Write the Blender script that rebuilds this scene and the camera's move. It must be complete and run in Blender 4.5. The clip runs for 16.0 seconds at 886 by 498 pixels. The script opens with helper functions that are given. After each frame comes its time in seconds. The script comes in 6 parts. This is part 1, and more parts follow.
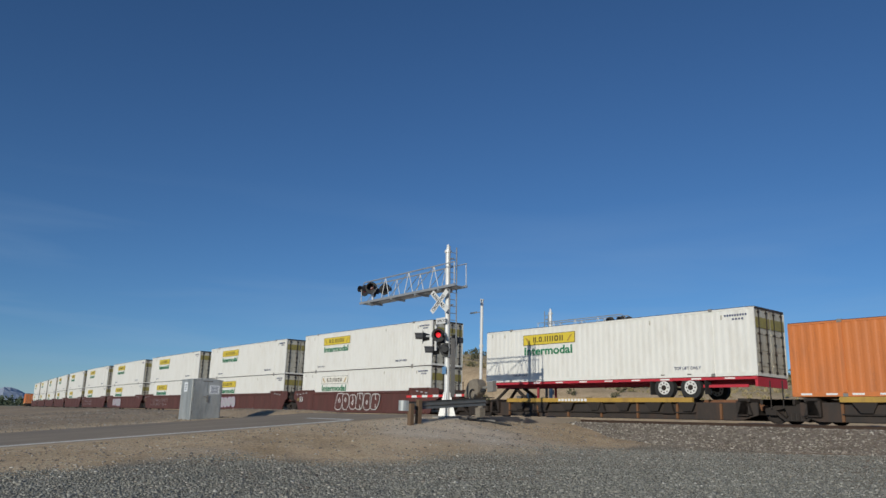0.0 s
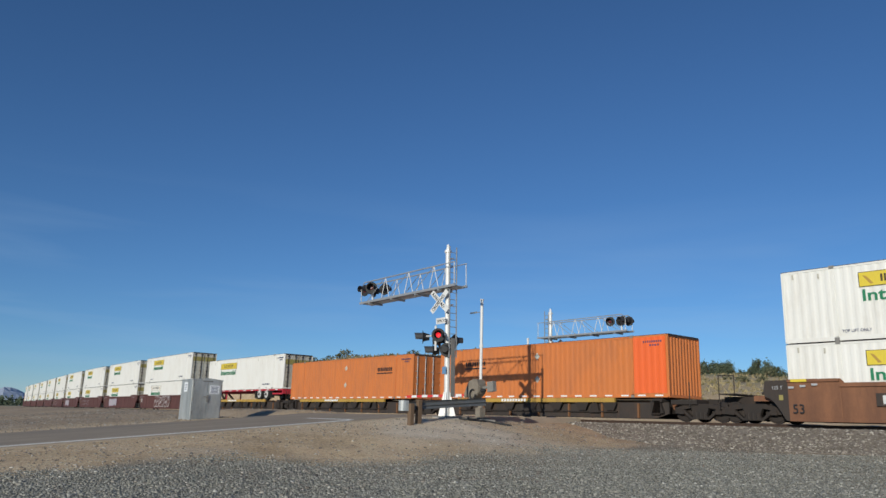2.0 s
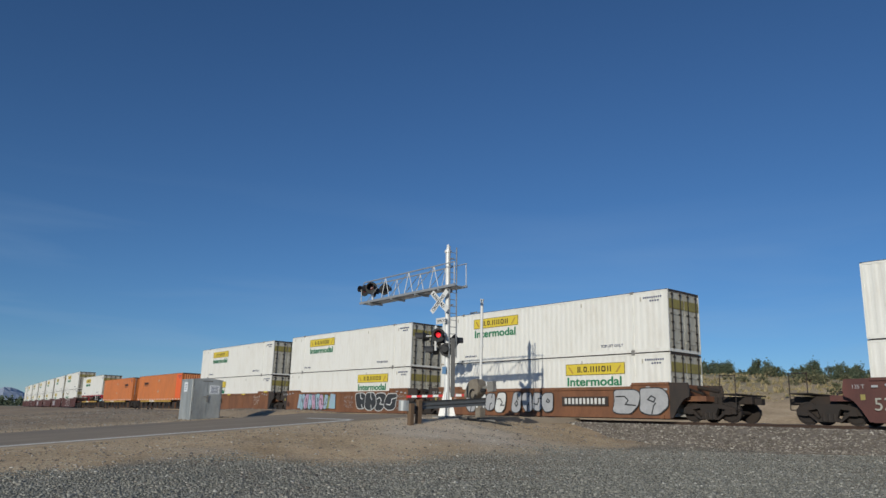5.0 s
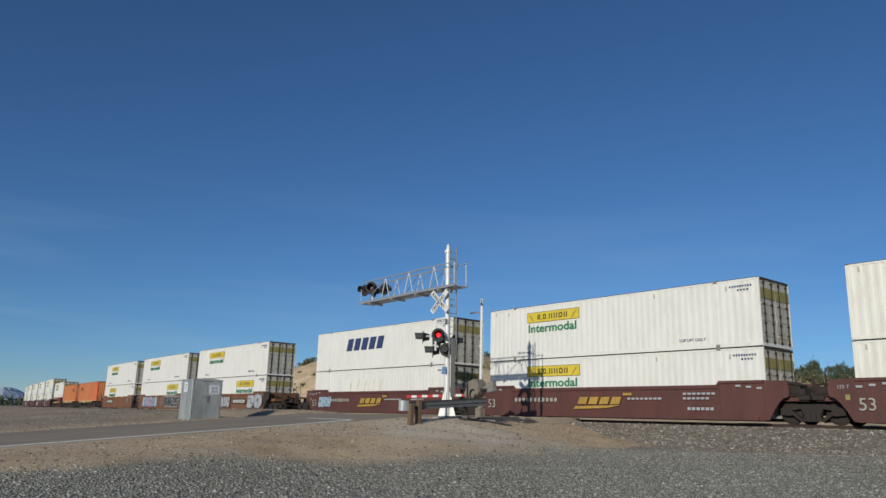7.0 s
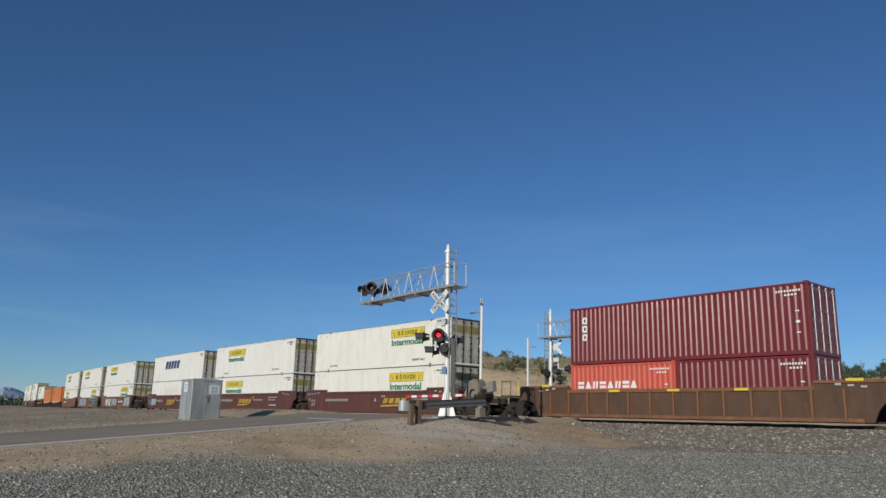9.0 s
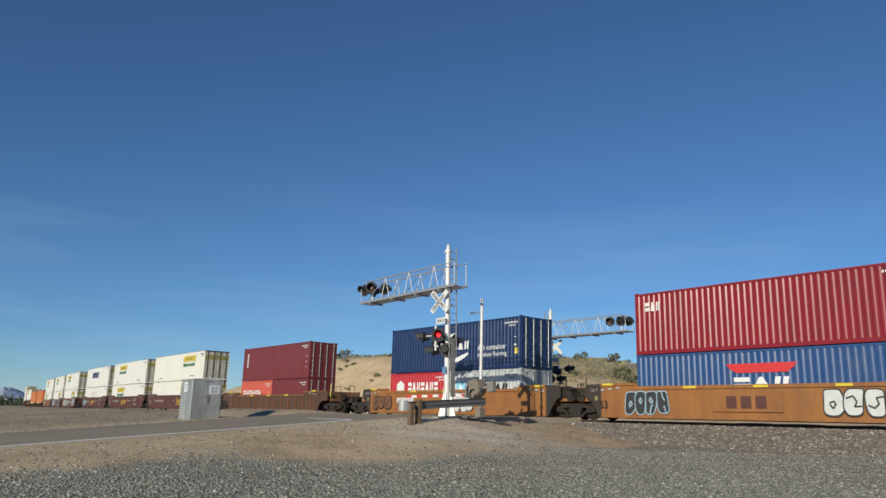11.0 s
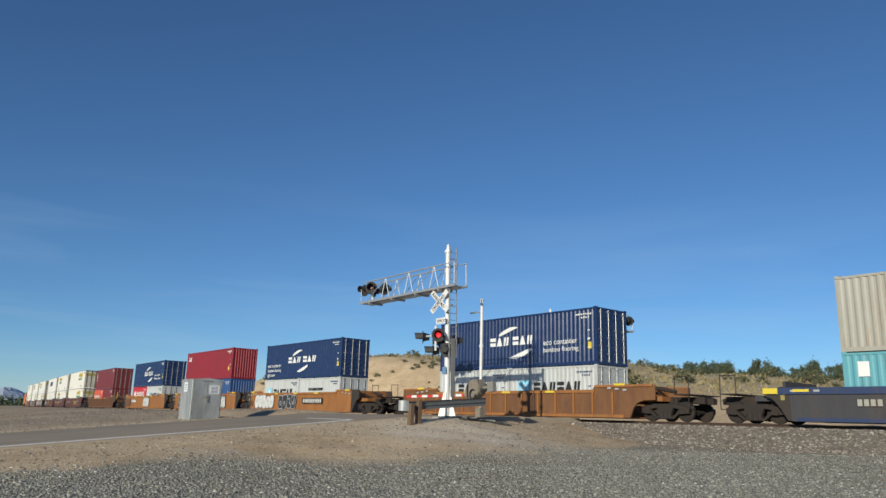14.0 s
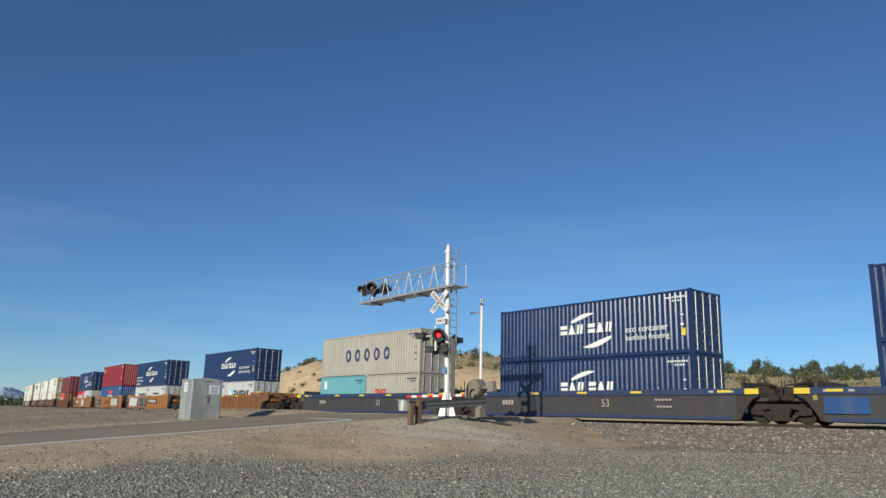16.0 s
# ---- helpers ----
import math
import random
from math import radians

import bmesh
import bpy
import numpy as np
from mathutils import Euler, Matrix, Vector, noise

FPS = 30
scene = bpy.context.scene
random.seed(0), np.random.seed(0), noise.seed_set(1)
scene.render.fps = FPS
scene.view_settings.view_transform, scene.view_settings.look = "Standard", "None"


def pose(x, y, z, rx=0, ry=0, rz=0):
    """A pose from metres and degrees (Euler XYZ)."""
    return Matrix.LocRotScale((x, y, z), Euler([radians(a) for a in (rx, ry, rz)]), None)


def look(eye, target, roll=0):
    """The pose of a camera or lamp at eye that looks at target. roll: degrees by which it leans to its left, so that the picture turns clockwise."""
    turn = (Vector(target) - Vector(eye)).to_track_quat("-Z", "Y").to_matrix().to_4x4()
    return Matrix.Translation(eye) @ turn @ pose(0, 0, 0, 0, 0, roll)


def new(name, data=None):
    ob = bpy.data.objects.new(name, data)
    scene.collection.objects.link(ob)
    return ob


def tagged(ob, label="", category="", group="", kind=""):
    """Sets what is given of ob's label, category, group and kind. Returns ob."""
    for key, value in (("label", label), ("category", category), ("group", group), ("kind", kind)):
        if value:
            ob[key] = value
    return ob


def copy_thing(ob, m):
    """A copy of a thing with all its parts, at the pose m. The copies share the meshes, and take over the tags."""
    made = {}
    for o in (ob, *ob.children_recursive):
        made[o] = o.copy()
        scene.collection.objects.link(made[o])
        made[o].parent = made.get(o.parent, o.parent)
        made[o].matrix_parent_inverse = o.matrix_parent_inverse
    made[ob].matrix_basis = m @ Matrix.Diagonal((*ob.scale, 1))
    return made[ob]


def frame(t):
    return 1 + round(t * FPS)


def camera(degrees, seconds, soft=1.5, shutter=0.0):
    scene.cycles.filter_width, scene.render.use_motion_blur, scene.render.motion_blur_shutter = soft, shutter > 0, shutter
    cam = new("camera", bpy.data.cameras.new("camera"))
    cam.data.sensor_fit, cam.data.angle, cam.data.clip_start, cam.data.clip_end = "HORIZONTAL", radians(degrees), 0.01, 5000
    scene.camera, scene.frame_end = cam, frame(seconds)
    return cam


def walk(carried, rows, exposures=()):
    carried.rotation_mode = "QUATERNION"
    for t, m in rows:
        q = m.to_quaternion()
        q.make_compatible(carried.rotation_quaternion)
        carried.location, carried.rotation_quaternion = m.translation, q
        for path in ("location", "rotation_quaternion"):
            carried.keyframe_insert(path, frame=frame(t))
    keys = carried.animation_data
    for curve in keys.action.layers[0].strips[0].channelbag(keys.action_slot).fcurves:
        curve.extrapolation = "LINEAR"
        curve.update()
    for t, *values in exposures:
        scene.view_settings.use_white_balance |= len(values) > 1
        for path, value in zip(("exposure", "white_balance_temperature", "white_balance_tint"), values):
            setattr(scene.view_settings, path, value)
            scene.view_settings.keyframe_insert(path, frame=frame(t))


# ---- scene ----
EYE = 1.55                     # eye height over the gravel
RAIL = 1.73                    # top of the rails
TRACK_Y = 30.53                # centre line of the track where it is straight

cam = camera(62.06, 16.0)
aim = Vector((-math.sin(radians(50.57)) * math.cos(radians(13.01)), math.cos(radians(50.57)) * math.cos(radians(13.01)), math.sin(radians(13.01))))
stand = look((0, 0, EYE), Vector((0, 0, EYE)) + 50 * aim, 1.641)
walk(cam, [(0.0, stand), (16.0, stand)], exposures=[(t, stops, 6120 if t < 9 else 6460, 7 if t < 9 else 5.5) for t, stops in ((0.0, -0.56), (1.2, -0.41), (2.0, -0.34), (2.6, -0.40), (3.5, -0.50), (4.5, -0.57), (7.0, -0.51), (8.5, -0.50), (11.0, -0.24), (12.0, -0.14), (16.0, -0.14))])

# ---- light ----
SUN_FROM = Vector((4.2, -9.5, 3.13)).normalized()
world = bpy.data.worlds.new("world")
scene.world = world
world.use_nodes = True
wn = world.node_tree.nodes
sky = wn.new("ShaderNodeTexSky")
sky.sky_type = "NISHITA"
sky.sun_disc = False
sky.sun_elevation = math.asin(SUN_FROM.z)
sky.sun_rotation = math.atan2(SUN_FROM.x, SUN_FROM.y)
sky.altitude = 1500
sky.air_density = 1.0
sky.dust_density = 0.12
sky.ozone_density = 6.0
wn["Background"].inputs[1].default_value = 0.110
# thin high cirrus, drawn out along the horizon
wl = world.node_tree.links
wco = wn.new("ShaderNodeTexCoord")
wmap = wn.new("ShaderNodeMapping")
wmap.inputs["Rotation"].default_value = (0, radians(5), 0)
wmap.inputs["Scale"].default_value = (1.6, 1.6, 15)
wl.new(wco.outputs["Generated"], wmap.inputs[0])
cirrus = wn.new("ShaderNodeTexNoise")
cirrus.inputs["Scale"].default_value = 1.3
cirrus.inputs["Detail"].default_value = 5
cirrus.inputs["Distortion"].default_value = 0.4
wl.new(wmap.outputs[0], cirrus.inputs["Vector"])
veil = wn.new("ShaderNodeMapRange")
veil.inputs[1].default_value, veil.inputs[2].default_value, veil.inputs[4].default_value = 0.44, 0.78, 0.30
wl.new(cirrus.outputs[0], veil.inputs[0])
up = wn.new("ShaderNodeSeparateXYZ")
wl.new(wco.outputs["Generated"], up.inputs[0])
low_down = wn.new("ShaderNodeMapRange")
low_down.inputs[1].default_value, low_down.inputs[2].default_value, low_down.inputs[3].default_value, low_down.inputs[4].default_value = 0.12, 0.30, 1.0, 0.0
wl.new(up.outputs[2], low_down.inputs[0])
thin = wn.new("ShaderNodeMath")
thin.operation = "MULTIPLY"
wl.new(veil.outputs[0], thin.inputs[0])
wl.new(low_down.outputs[0], thin.inputs[1])
hazy = wn.new("ShaderNodeMix")
hazy.data_type = "RGBA"
hazy.inputs["B"].default_value = (4.2, 5.6, 7.4, 1)
wl.new(thin.outputs[0], hazy.inputs["Factor"])
wl.new(sky.outputs[0], hazy.inputs["A"])
wl.new(hazy.outputs["Result"], wn["Background"].inputs[0])
sun = new("sun", bpy.data.lights.new("sun", "SUN"))
sun.data.energy = 4.7
sun.data.angle = radians(0.55)
sun.data.color = (1.0, 0.915, 0.765)
sun.matrix_world = look(SUN_FROM * 60, (0, 0, 0))


# ---- materials ----
def mat(name, c, c2=None, rough=0.6, metal=0.0, scale=2.0, stretch=(1, 1, 1), fine=40.0, bump=0.15, dist=0.004, amount=0.5, rust=None, rust_amount=0.0, spec=0.5):
    """A surface with a broad blotch, a fine grain and, if given, streaks of rust or dirt."""
    m = bpy.data.materials.new(name)
    m.use_nodes = True
    n, l = m.node_tree.nodes, m.node_tree.links
    b = n["Principled BSDF"]
    co = n.new("ShaderNodeTexCoord")
    mp = n.new("ShaderNodeMapping")
    mp.inputs["Scale"].default_value = stretch
    l.new(co.outputs["Object"], mp.inputs[0])
    n1 = n.new("ShaderNodeTexNoise")
    n1.inputs["Scale"].default_value = scale
    n1.inputs["Detail"].default_value = 6
    n1.inputs["Roughness"].default_value = 0.65
    l.new(mp.outputs[0], n1.inputs["Vector"])
    n2 = n.new("ShaderNodeTexNoise")
    n2.inputs["Scale"].default_value = fine
    n2.inputs["Detail"].default_value = 4
    l.new(co.outputs["Object"], n2.inputs["Vector"])
    ramp = n.new("ShaderNodeMapRange")
    ramp.inputs[1].default_value, ramp.inputs[2].default_value = 0.35, 0.7
    l.new(n1.outputs[0], ramp.inputs[0])
    mix = n.new("ShaderNodeMix")
    mix.data_type = "RGBA"
    c2 = c2 or tuple(v * 0.75 for v in c)
    mix.inputs["A"].default_value = (*c, 1)
    mix.inputs["B"].default_value = (*c2, 1)
    mul = n.new("ShaderNodeMath")
    mul.operation = "MULTIPLY"
    mul.inputs[1].default_value = amount
    l.new(ramp.outputs[0], mul.inputs[0])
    l.new(mul.outputs[0], mix.inputs["Factor"])
    col = mix.outputs["Result"]
    grain = n.new("ShaderNodeMix")
    grain.data_type = "RGBA"
    grain.blend_type = "OVERLAY"
    grain.inputs["Factor"].default_value = 0.25
    l.new(col, grain.inputs["A"])
    l.new(n2.outputs[0], grain.inputs["B"])
    col = grain.outputs["Result"]
    if rust:
        n3 = n.new("ShaderNodeTexNoise")
        n3.inputs["Scale"].default_value = 1.0
        n3.inputs["Detail"].default_value = 8
        n3.inputs["Roughness"].default_value = 0.7
        mp3 = n.new("ShaderNodeMapping")
        mp3.inputs["Scale"].default_value = (2.2, 2.2, 0.5)
        mp3.inputs["Location"].default_value = (3.1, 7.7, 1.3)
        l.new(co.outputs["Object"], mp3.inputs[0])
        l.new(mp3.outputs[0], n3.inputs["Vector"])
        r3 = n.new("ShaderNodeMapRange")
        r3.inputs[1].default_value, r3.inputs[2].default_value = 0.5, 0.75
        r3.inputs[4].default_value = rust_amount
        l.new(n3.outputs[0], r3.inputs[0])
        mx = n.new("ShaderNodeMix")
        mx.data_type = "RGBA"
        mx.inputs["B"].default_value = (*rust, 1)
        l.new(r3.outputs[0], mx.inputs["Factor"])
        l.new(col, mx.inputs["A"])
        col = mx.outputs["Result"]
    l.new(col, b.inputs["Base Color"])
    b.inputs["Metallic"].default_value = metal
    b.inputs["Specular IOR Level"].default_value = spec
    rr = n.new("ShaderNodeMapRange")
    rr.inputs[3].default_value, rr.inputs[4].default_value = max(0.05, rough - 0.12), min(1.0, rough + 0.12)
    l.new(n1.outputs[0], rr.inputs[0])
    l.new(rr.outputs[0], b.inputs["Roughness"])
    if bump:
        bp = n.new("ShaderNodeBump")
        bp.inputs["Strength"].default_value = bump
        bp.inputs["Distance"].default_value = dist
        l.new(n2.outputs[0], bp.inputs["Height"])
        l.new(bp.outputs[0], b.inputs["Normal"])
    return m


def glow(name, c, strength):
    m = bpy.data.materials.new(name)
    m.use_nodes = True
    b = m.node_tree.nodes["Principled BSDF"]
    b.inputs["Base Color"].default_value = (*c, 1)
    b.inputs["Emission Color"].default_value = (*c, 1)
    b.inputs["Emission Strength"].default_value = strength
    return m


M = {
    "white": mat("white container paint", (0.78, 0.765, 0.72), (0.69, 0.67, 0.61), 0.5, scale=0.8, stretch=(1, 1, 0.4), rust=(0.50, 0.43, 0.34), rust_amount=0.35),
    "cream": mat("aged white container paint", (0.80, 0.775, 0.70), (0.71, 0.68, 0.60), 0.5, scale=0.8, stretch=(1, 1, 0.4), rust=(0.46, 0.38, 0.28), rust_amount=0.4),
    "orange": mat("orange container paint", (0.62, 0.19, 0.045), (0.51, 0.17, 0.055), 0.5, scale=0.7, stretch=(1, 1, 0.4), amount=0.9, rust=(0.30, 0.12, 0.055), rust_amount=0.55),
    "orange_bright": mat("fresh orange paint", (0.80, 0.14, 0.03), (0.70, 0.13, 0.04), 0.45, scale=0.7),
    "navy": mat("navy container paint", (0.011, 0.028, 0.098), (0.017, 0.034, 0.10), 0.27, scale=1.2, rust=(0.04, 0.05, 0.085), rust_amount=0.4),
    "blue": mat("mid blue container paint", (0.025, 0.075, 0.22), (0.04, 0.09, 0.21), 0.34, scale=1.2, rust=(0.14, 0.14, 0.17), rust_amount=0.5),
    "maroon": mat("dark red container paint", (0.17, 0.022, 0.026), (0.13, 0.028, 0.03), 0.34, scale=1.0, rust=(0.16, 0.07, 0.05), rust_amount=0.5),
    "crimson": mat("weathered crimson container paint", (0.27, 0.013, 0.022), (0.19, 0.020, 0.026), 0.34, scale=0.7, stretch=(1, 1, 0.3), rust=(0.10, 0.03, 0.03), rust_amount=0.7),
    "red": mat("bright red container paint", (0.48, 0.022, 0.035), (0.38, 0.03, 0.04), 0.5, scale=1.0),
    "coral": mat("faded red container paint", (0.55, 0.09, 0.055), (0.45, 0.10, 0.07), 0.55, scale=1.0, rust=(0.30, 0.12, 0.08), rust_amount=0.4),
    "grey": mat("light grey container paint", (0.50, 0.52, 0.52), (0.40, 0.42, 0.42), 0.55, scale=1.0, rust=(0.30, 0.24, 0.18), rust_amount=0.5),
    "sand": mat("grey beige container paint", (0.385, 0.373, 0.325), (0.30, 0.285, 0.24), 0.55, scale=0.8, stretch=(1, 1, 0.3), rust=(0.30, 0.20, 0.12), rust_amount=0.6),
    "teal": mat("light teal container paint", (0.11, 0.35, 0.41), (0.14, 0.34, 0.39), 0.55, scale=0.8, rust=(0.22, 0.25, 0.24), rust_amount=0.5),
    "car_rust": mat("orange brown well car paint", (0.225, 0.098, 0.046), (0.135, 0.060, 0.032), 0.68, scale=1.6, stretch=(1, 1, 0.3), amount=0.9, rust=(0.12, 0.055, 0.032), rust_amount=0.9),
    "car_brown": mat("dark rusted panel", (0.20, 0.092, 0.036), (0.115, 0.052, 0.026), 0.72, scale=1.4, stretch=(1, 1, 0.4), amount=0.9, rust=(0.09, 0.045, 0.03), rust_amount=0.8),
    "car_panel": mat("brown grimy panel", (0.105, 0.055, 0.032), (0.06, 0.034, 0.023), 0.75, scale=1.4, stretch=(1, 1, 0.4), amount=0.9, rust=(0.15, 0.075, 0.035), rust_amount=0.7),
    "car_tan": mat("yellow orange well car paint", (0.345, 0.145, 0.038), (0.23, 0.092, 0.032), 0.65, scale=1.6, stretch=(1, 1, 0.3), amount=0.9, rust=(0.20, 0.10, 0.05), rust_amount=0.7),
    "car_maroon": mat("maroon brown well car paint", (0.118, 0.042, 0.034), (0.075, 0.031, 0.027), 0.66, scale=1.6, stretch=(1, 1, 0.3), amount=0.9, rust=(0.09, 0.05, 0.035), rust_amount=0.7),
    "car_grey": mat("dirty blue grey well car paint", (0.05, 0.05, 0.058), (0.034, 0.032, 0.033), 0.65, scale=1.0, stretch=(1, 1, 0.35), rust=(0.09, 0.065, 0.05), rust_amount=0.8),
    "car_blue": mat("blue well car sill paint", (0.022, 0.042, 0.115), (0.028, 0.04, 0.085), 0.6, scale=1.0, rust=(0.08, 0.065, 0.06), rust_amount=0.6),
    "car_yellow": mat("yellow spine car paint", (0.46, 0.285, 0.05), (0.33, 0.20, 0.05), 0.6, scale=1.0, rust=(0.20, 0.11, 0.05), rust_amount=0.7),
    "steel": mat("grimy running gear", (0.026, 0.021, 0.018), (0.046, 0.032, 0.025), 0.8, 0.1, scale=3.0, rust=(0.06, 0.037, 0.025), rust_amount=0.7),
    "wheel": mat("steel wheel", (0.035, 0.028, 0.024), (0.055, 0.038, 0.03), 0.65, 0.3, scale=4.0),
    "rail": mat("rusty rail", (0.075, 0.045, 0.032), (0.05, 0.034, 0.026), 0.7, 0.3, scale=4.0),
    "tie": mat("weathered tie", (0.10, 0.075, 0.055), (0.06, 0.05, 0.04), 0.9, scale=5.0),
    "yellow": mat("yellow marking", (0.70, 0.54, 0.045), (0.58, 0.44, 0.06), 0.5, scale=2.0),
    "green": mat("green lettering", (0.02, 0.20, 0.09), (0.03, 0.17, 0.08), 0.5, scale=2.0),
    "black": mat("black lettering", (0.02, 0.02, 0.022), (0.035, 0.035, 0.035), 0.5, scale=2.0),
    "ink": mat("navy lettering", (0.03, 0.05, 0.14), (0.05, 0.06, 0.13), 0.5, scale=2.0),
    "mark_white": mat("white marking", (0.80, 0.80, 0.78), (0.66, 0.66, 0.64), 0.5, scale=2.0),
    "mark_red": mat("red marking", (0.65, 0.04, 0.04), (0.55, 0.05, 0.05), 0.5, scale=2.0),
    "sky_mark": mat("light blue marking", (0.25, 0.60, 0.78), (0.3, 0.6, 0.75), 0.5, scale=2.0),
    "door_grey": mat("dusty door panel", (0.58, 0.555, 0.48), (0.33, 0.30, 0.24), 0.6, scale=2.2, stretch=(1, 1, 0.3), amount=0.9, rust=(0.20, 0.14, 0.09), rust_amount=0.75),
    "bar": mat("galvanised bar", (0.45, 0.45, 0.44), (0.33, 0.32, 0.31), 0.5, 0.5, scale=6.0),
    "chassis": mat("red trailer chassis paint", (0.50, 0.03, 0.05), (0.38, 0.035, 0.05), 0.55, scale=2.0),
    "tyre": mat("tyre rubber", (0.022, 0.022, 0.022), (0.04, 0.038, 0.035), 0.85, scale=6.0),
    "rim": mat("white wheel rim", (0.72, 0.71, 0.68), (0.5, 0.48, 0.45), 0.5, scale=6.0),
    "mast": mat("white painted aluminium", (0.72, 0.715, 0.70), (0.60, 0.595, 0.58), 0.45, 0.1, scale=2.0),
    "galv": mat("galvanised steel", (0.40, 0.41, 0.42), (0.30, 0.31, 0.32), 0.5, 0.45, scale=3.0, stretch=(1, 1, 0.4)),
    "cabinet": mat("weathered aluminium sheet", (0.48, 0.50, 0.50), (0.22, 0.24, 0.25), 0.45, 0.35, scale=1.7, stretch=(1, 1, 0.3), amount=0.9, rust=(0.42, 0.40, 0.34), rust_amount=0.5),
    "beam": mat("dark grey galvanised rail", (0.17, 0.18, 0.185), (0.12, 0.125, 0.13), 0.55, 0.4, scale=3.0),
    "cast": mat("grey cast machinery", (0.26, 0.25, 0.23), (0.18, 0.17, 0.16), 0.7, 0.2, scale=4.0),
    "gear": mat("brown grey gear housing", (0.26, 0.225, 0.18), (0.17, 0.145, 0.115), 0.75, 0.1, scale=4.0, amount=0.9),
    "lamp_black": mat("matt black lamp housing", (0.018, 0.018, 0.02), (0.03, 0.03, 0.03), 0.7, scale=4.0),
    "hood": mat("faded black visor", (0.045, 0.045, 0.05), (0.03, 0.03, 0.03), 0.6, scale=4.0),
    "wood": mat("weathered timber post", (0.155, 0.10, 0.06), (0.095, 0.062, 0.04), 0.85, scale=6.0, stretch=(3, 3, 0.4), bump=0.5, dist=0.01),
    "concrete": mat("old concrete", (0.42, 0.40, 0.36), (0.32, 0.30, 0.27), 0.85, scale=3.0, bump=0.4),
    "asphalt": mat("sun-bleached asphalt", (0.28, 0.232, 0.182), (0.43, 0.35, 0.26), 0.92, scale=0.45, stretch=(1.6, 0.35, 1), fine=30, bump=0.6, dist=0.01, amount=0.9, spec=0.1),
    "line": mat("worn white road paint", (0.88, 0.86, 0.80), (0.70, 0.66, 0.58), 0.9, scale=3.0, amount=0.9, spec=0.1),
    # ballast tone, darkened further for the shade under the cars
    "stone": mat("dark ballast", (0.21, 0.18, 0.15), (0.135, 0.112, 0.092), 0.85, scale=1.5, amount=0.9),
    "bush": mat("dusty desert shrub", (0.075, 0.085, 0.035), (0.12, 0.11, 0.05), 0.85, scale=0.8),
    "leaf": mat("dark green foliage", (0.035, 0.055, 0.022), (0.06, 0.075, 0.03), 0.8, scale=0.6),
    "trunk": mat("bark", (0.11, 0.08, 0.055), (0.08, 0.06, 0.04), 0.9, scale=3.0),
    # pale blue grey: the haze of distance is put into the rock colour
    "mountain": mat("mountain rock with painted haze", (0.40, 0.45, 0.54), (0.33, 0.38, 0.47), 0.95, scale=0.004, bump=0),
    "red_glass": glow("lit red lens", (0.90, 0.02, 0.03), 1.3),
    "dull_lens": mat("unlit red lens", (0.09, 0.008, 0.01), (0.06, 0.006, 0.008), 0.25, scale=6.0),
    "olive": mat("grimy yellow panel", (0.33, 0.28, 0.075), (0.22, 0.19, 0.08), 0.6, scale=2.5, amount=0.9, rust=(0.16, 0.12, 0.08), rust_amount=0.8),
    "soot": mat("sooty black paint", (0.03, 0.025, 0.022), (0.055, 0.04, 0.032), 0.75, scale=1.8, stretch=(1, 1, 0.4), amount=0.9, rust=(0.10, 0.05, 0.03), rust_amount=0.6),
    "name_brown": mat("dark brown marking", (0.07, 0.045, 0.02), (0.10, 0.07, 0.03), 0.5, scale=2.0),
    "paper": mat("paper notice", (0.74, 0.76, 0.78), (0.66, 0.68, 0.70), 0.7, scale=4.0),
    "sign_blue": mat("faded blue sign", (0.12, 0.24, 0.42), (0.16, 0.27, 0.42), 0.5, scale=4.0),
    "graf_white": mat("white spray paint", (0.66, 0.66, 0.64), (0.52, 0.52, 0.50), 0.6, scale=2.0, amount=0.8),
    "graf_dark": mat("black spray paint", (0.03, 0.032, 0.035), (0.06, 0.06, 0.06), 0.6, scale=2.0),
    "graf_teal": mat("pale blue spray paint", (0.28, 0.46, 0.50), (0.34, 0.36, 0.50), 0.6, scale=2.5, amount=1.0),
    "graf_green": mat("olive spray paint", (0.30, 0.32, 0.10), (0.20, 0.25, 0.10), 0.6, scale=2.5, amount=0.9),
    "graf_silver": mat("silver spray paint", (0.42, 0.42, 0.43), (0.32, 0.32, 0.33), 0.5, scale=2.5, amount=0.9),
    "graf_pink": mat("lilac spray paint", (0.42, 0.30, 0.45), (0.50, 0.28, 0.32), 0.6, scale=2.5, amount=0.9),
}


# ---- building tools ----
def box(bm, c, s, r=None):
    """A box of size s with its centre at c, turned by r degrees."""
    m = pose(*c, *(r or (0, 0, 0))) @ Matrix.Diagonal((*s, 1))
    bmesh.ops.create_cube(bm, size=1.0, matrix=m)
    return bm


def rod(bm, a, b, r, n=8, r2=None):
    """A round bar from a to b."""
    a, b = Vector(a), Vector(b)
    d = b - a
    m = Matrix.Translation((a + b) / 2) @ d.to_track_quat("Z", "Y").to_matrix().to_4x4()
    bmesh.ops.create_cone(bm, cap_ends=True, segments=n, radius1=r, radius2=r if r2 is None else r2, depth=d.length, matrix=m)
    return bm


def prism(bm, pts, y0, y1):
    """An outline in the x-z plane, given depth from y0 to y1."""
    f = [bm.verts.new((x, y0, z)) for x, z in pts]
    k = [bm.verts.new((x, y1, z)) for x, z in pts]
    n = len(pts)
    bm.faces.new(f)
    bm.faces.new(k[::-1])
    for i in range(n):
        bm.faces.new((f[i], k[i], k[(i + 1) % n], f[(i + 1) % n]))
    return bm


def B():
    return bmesh.new()


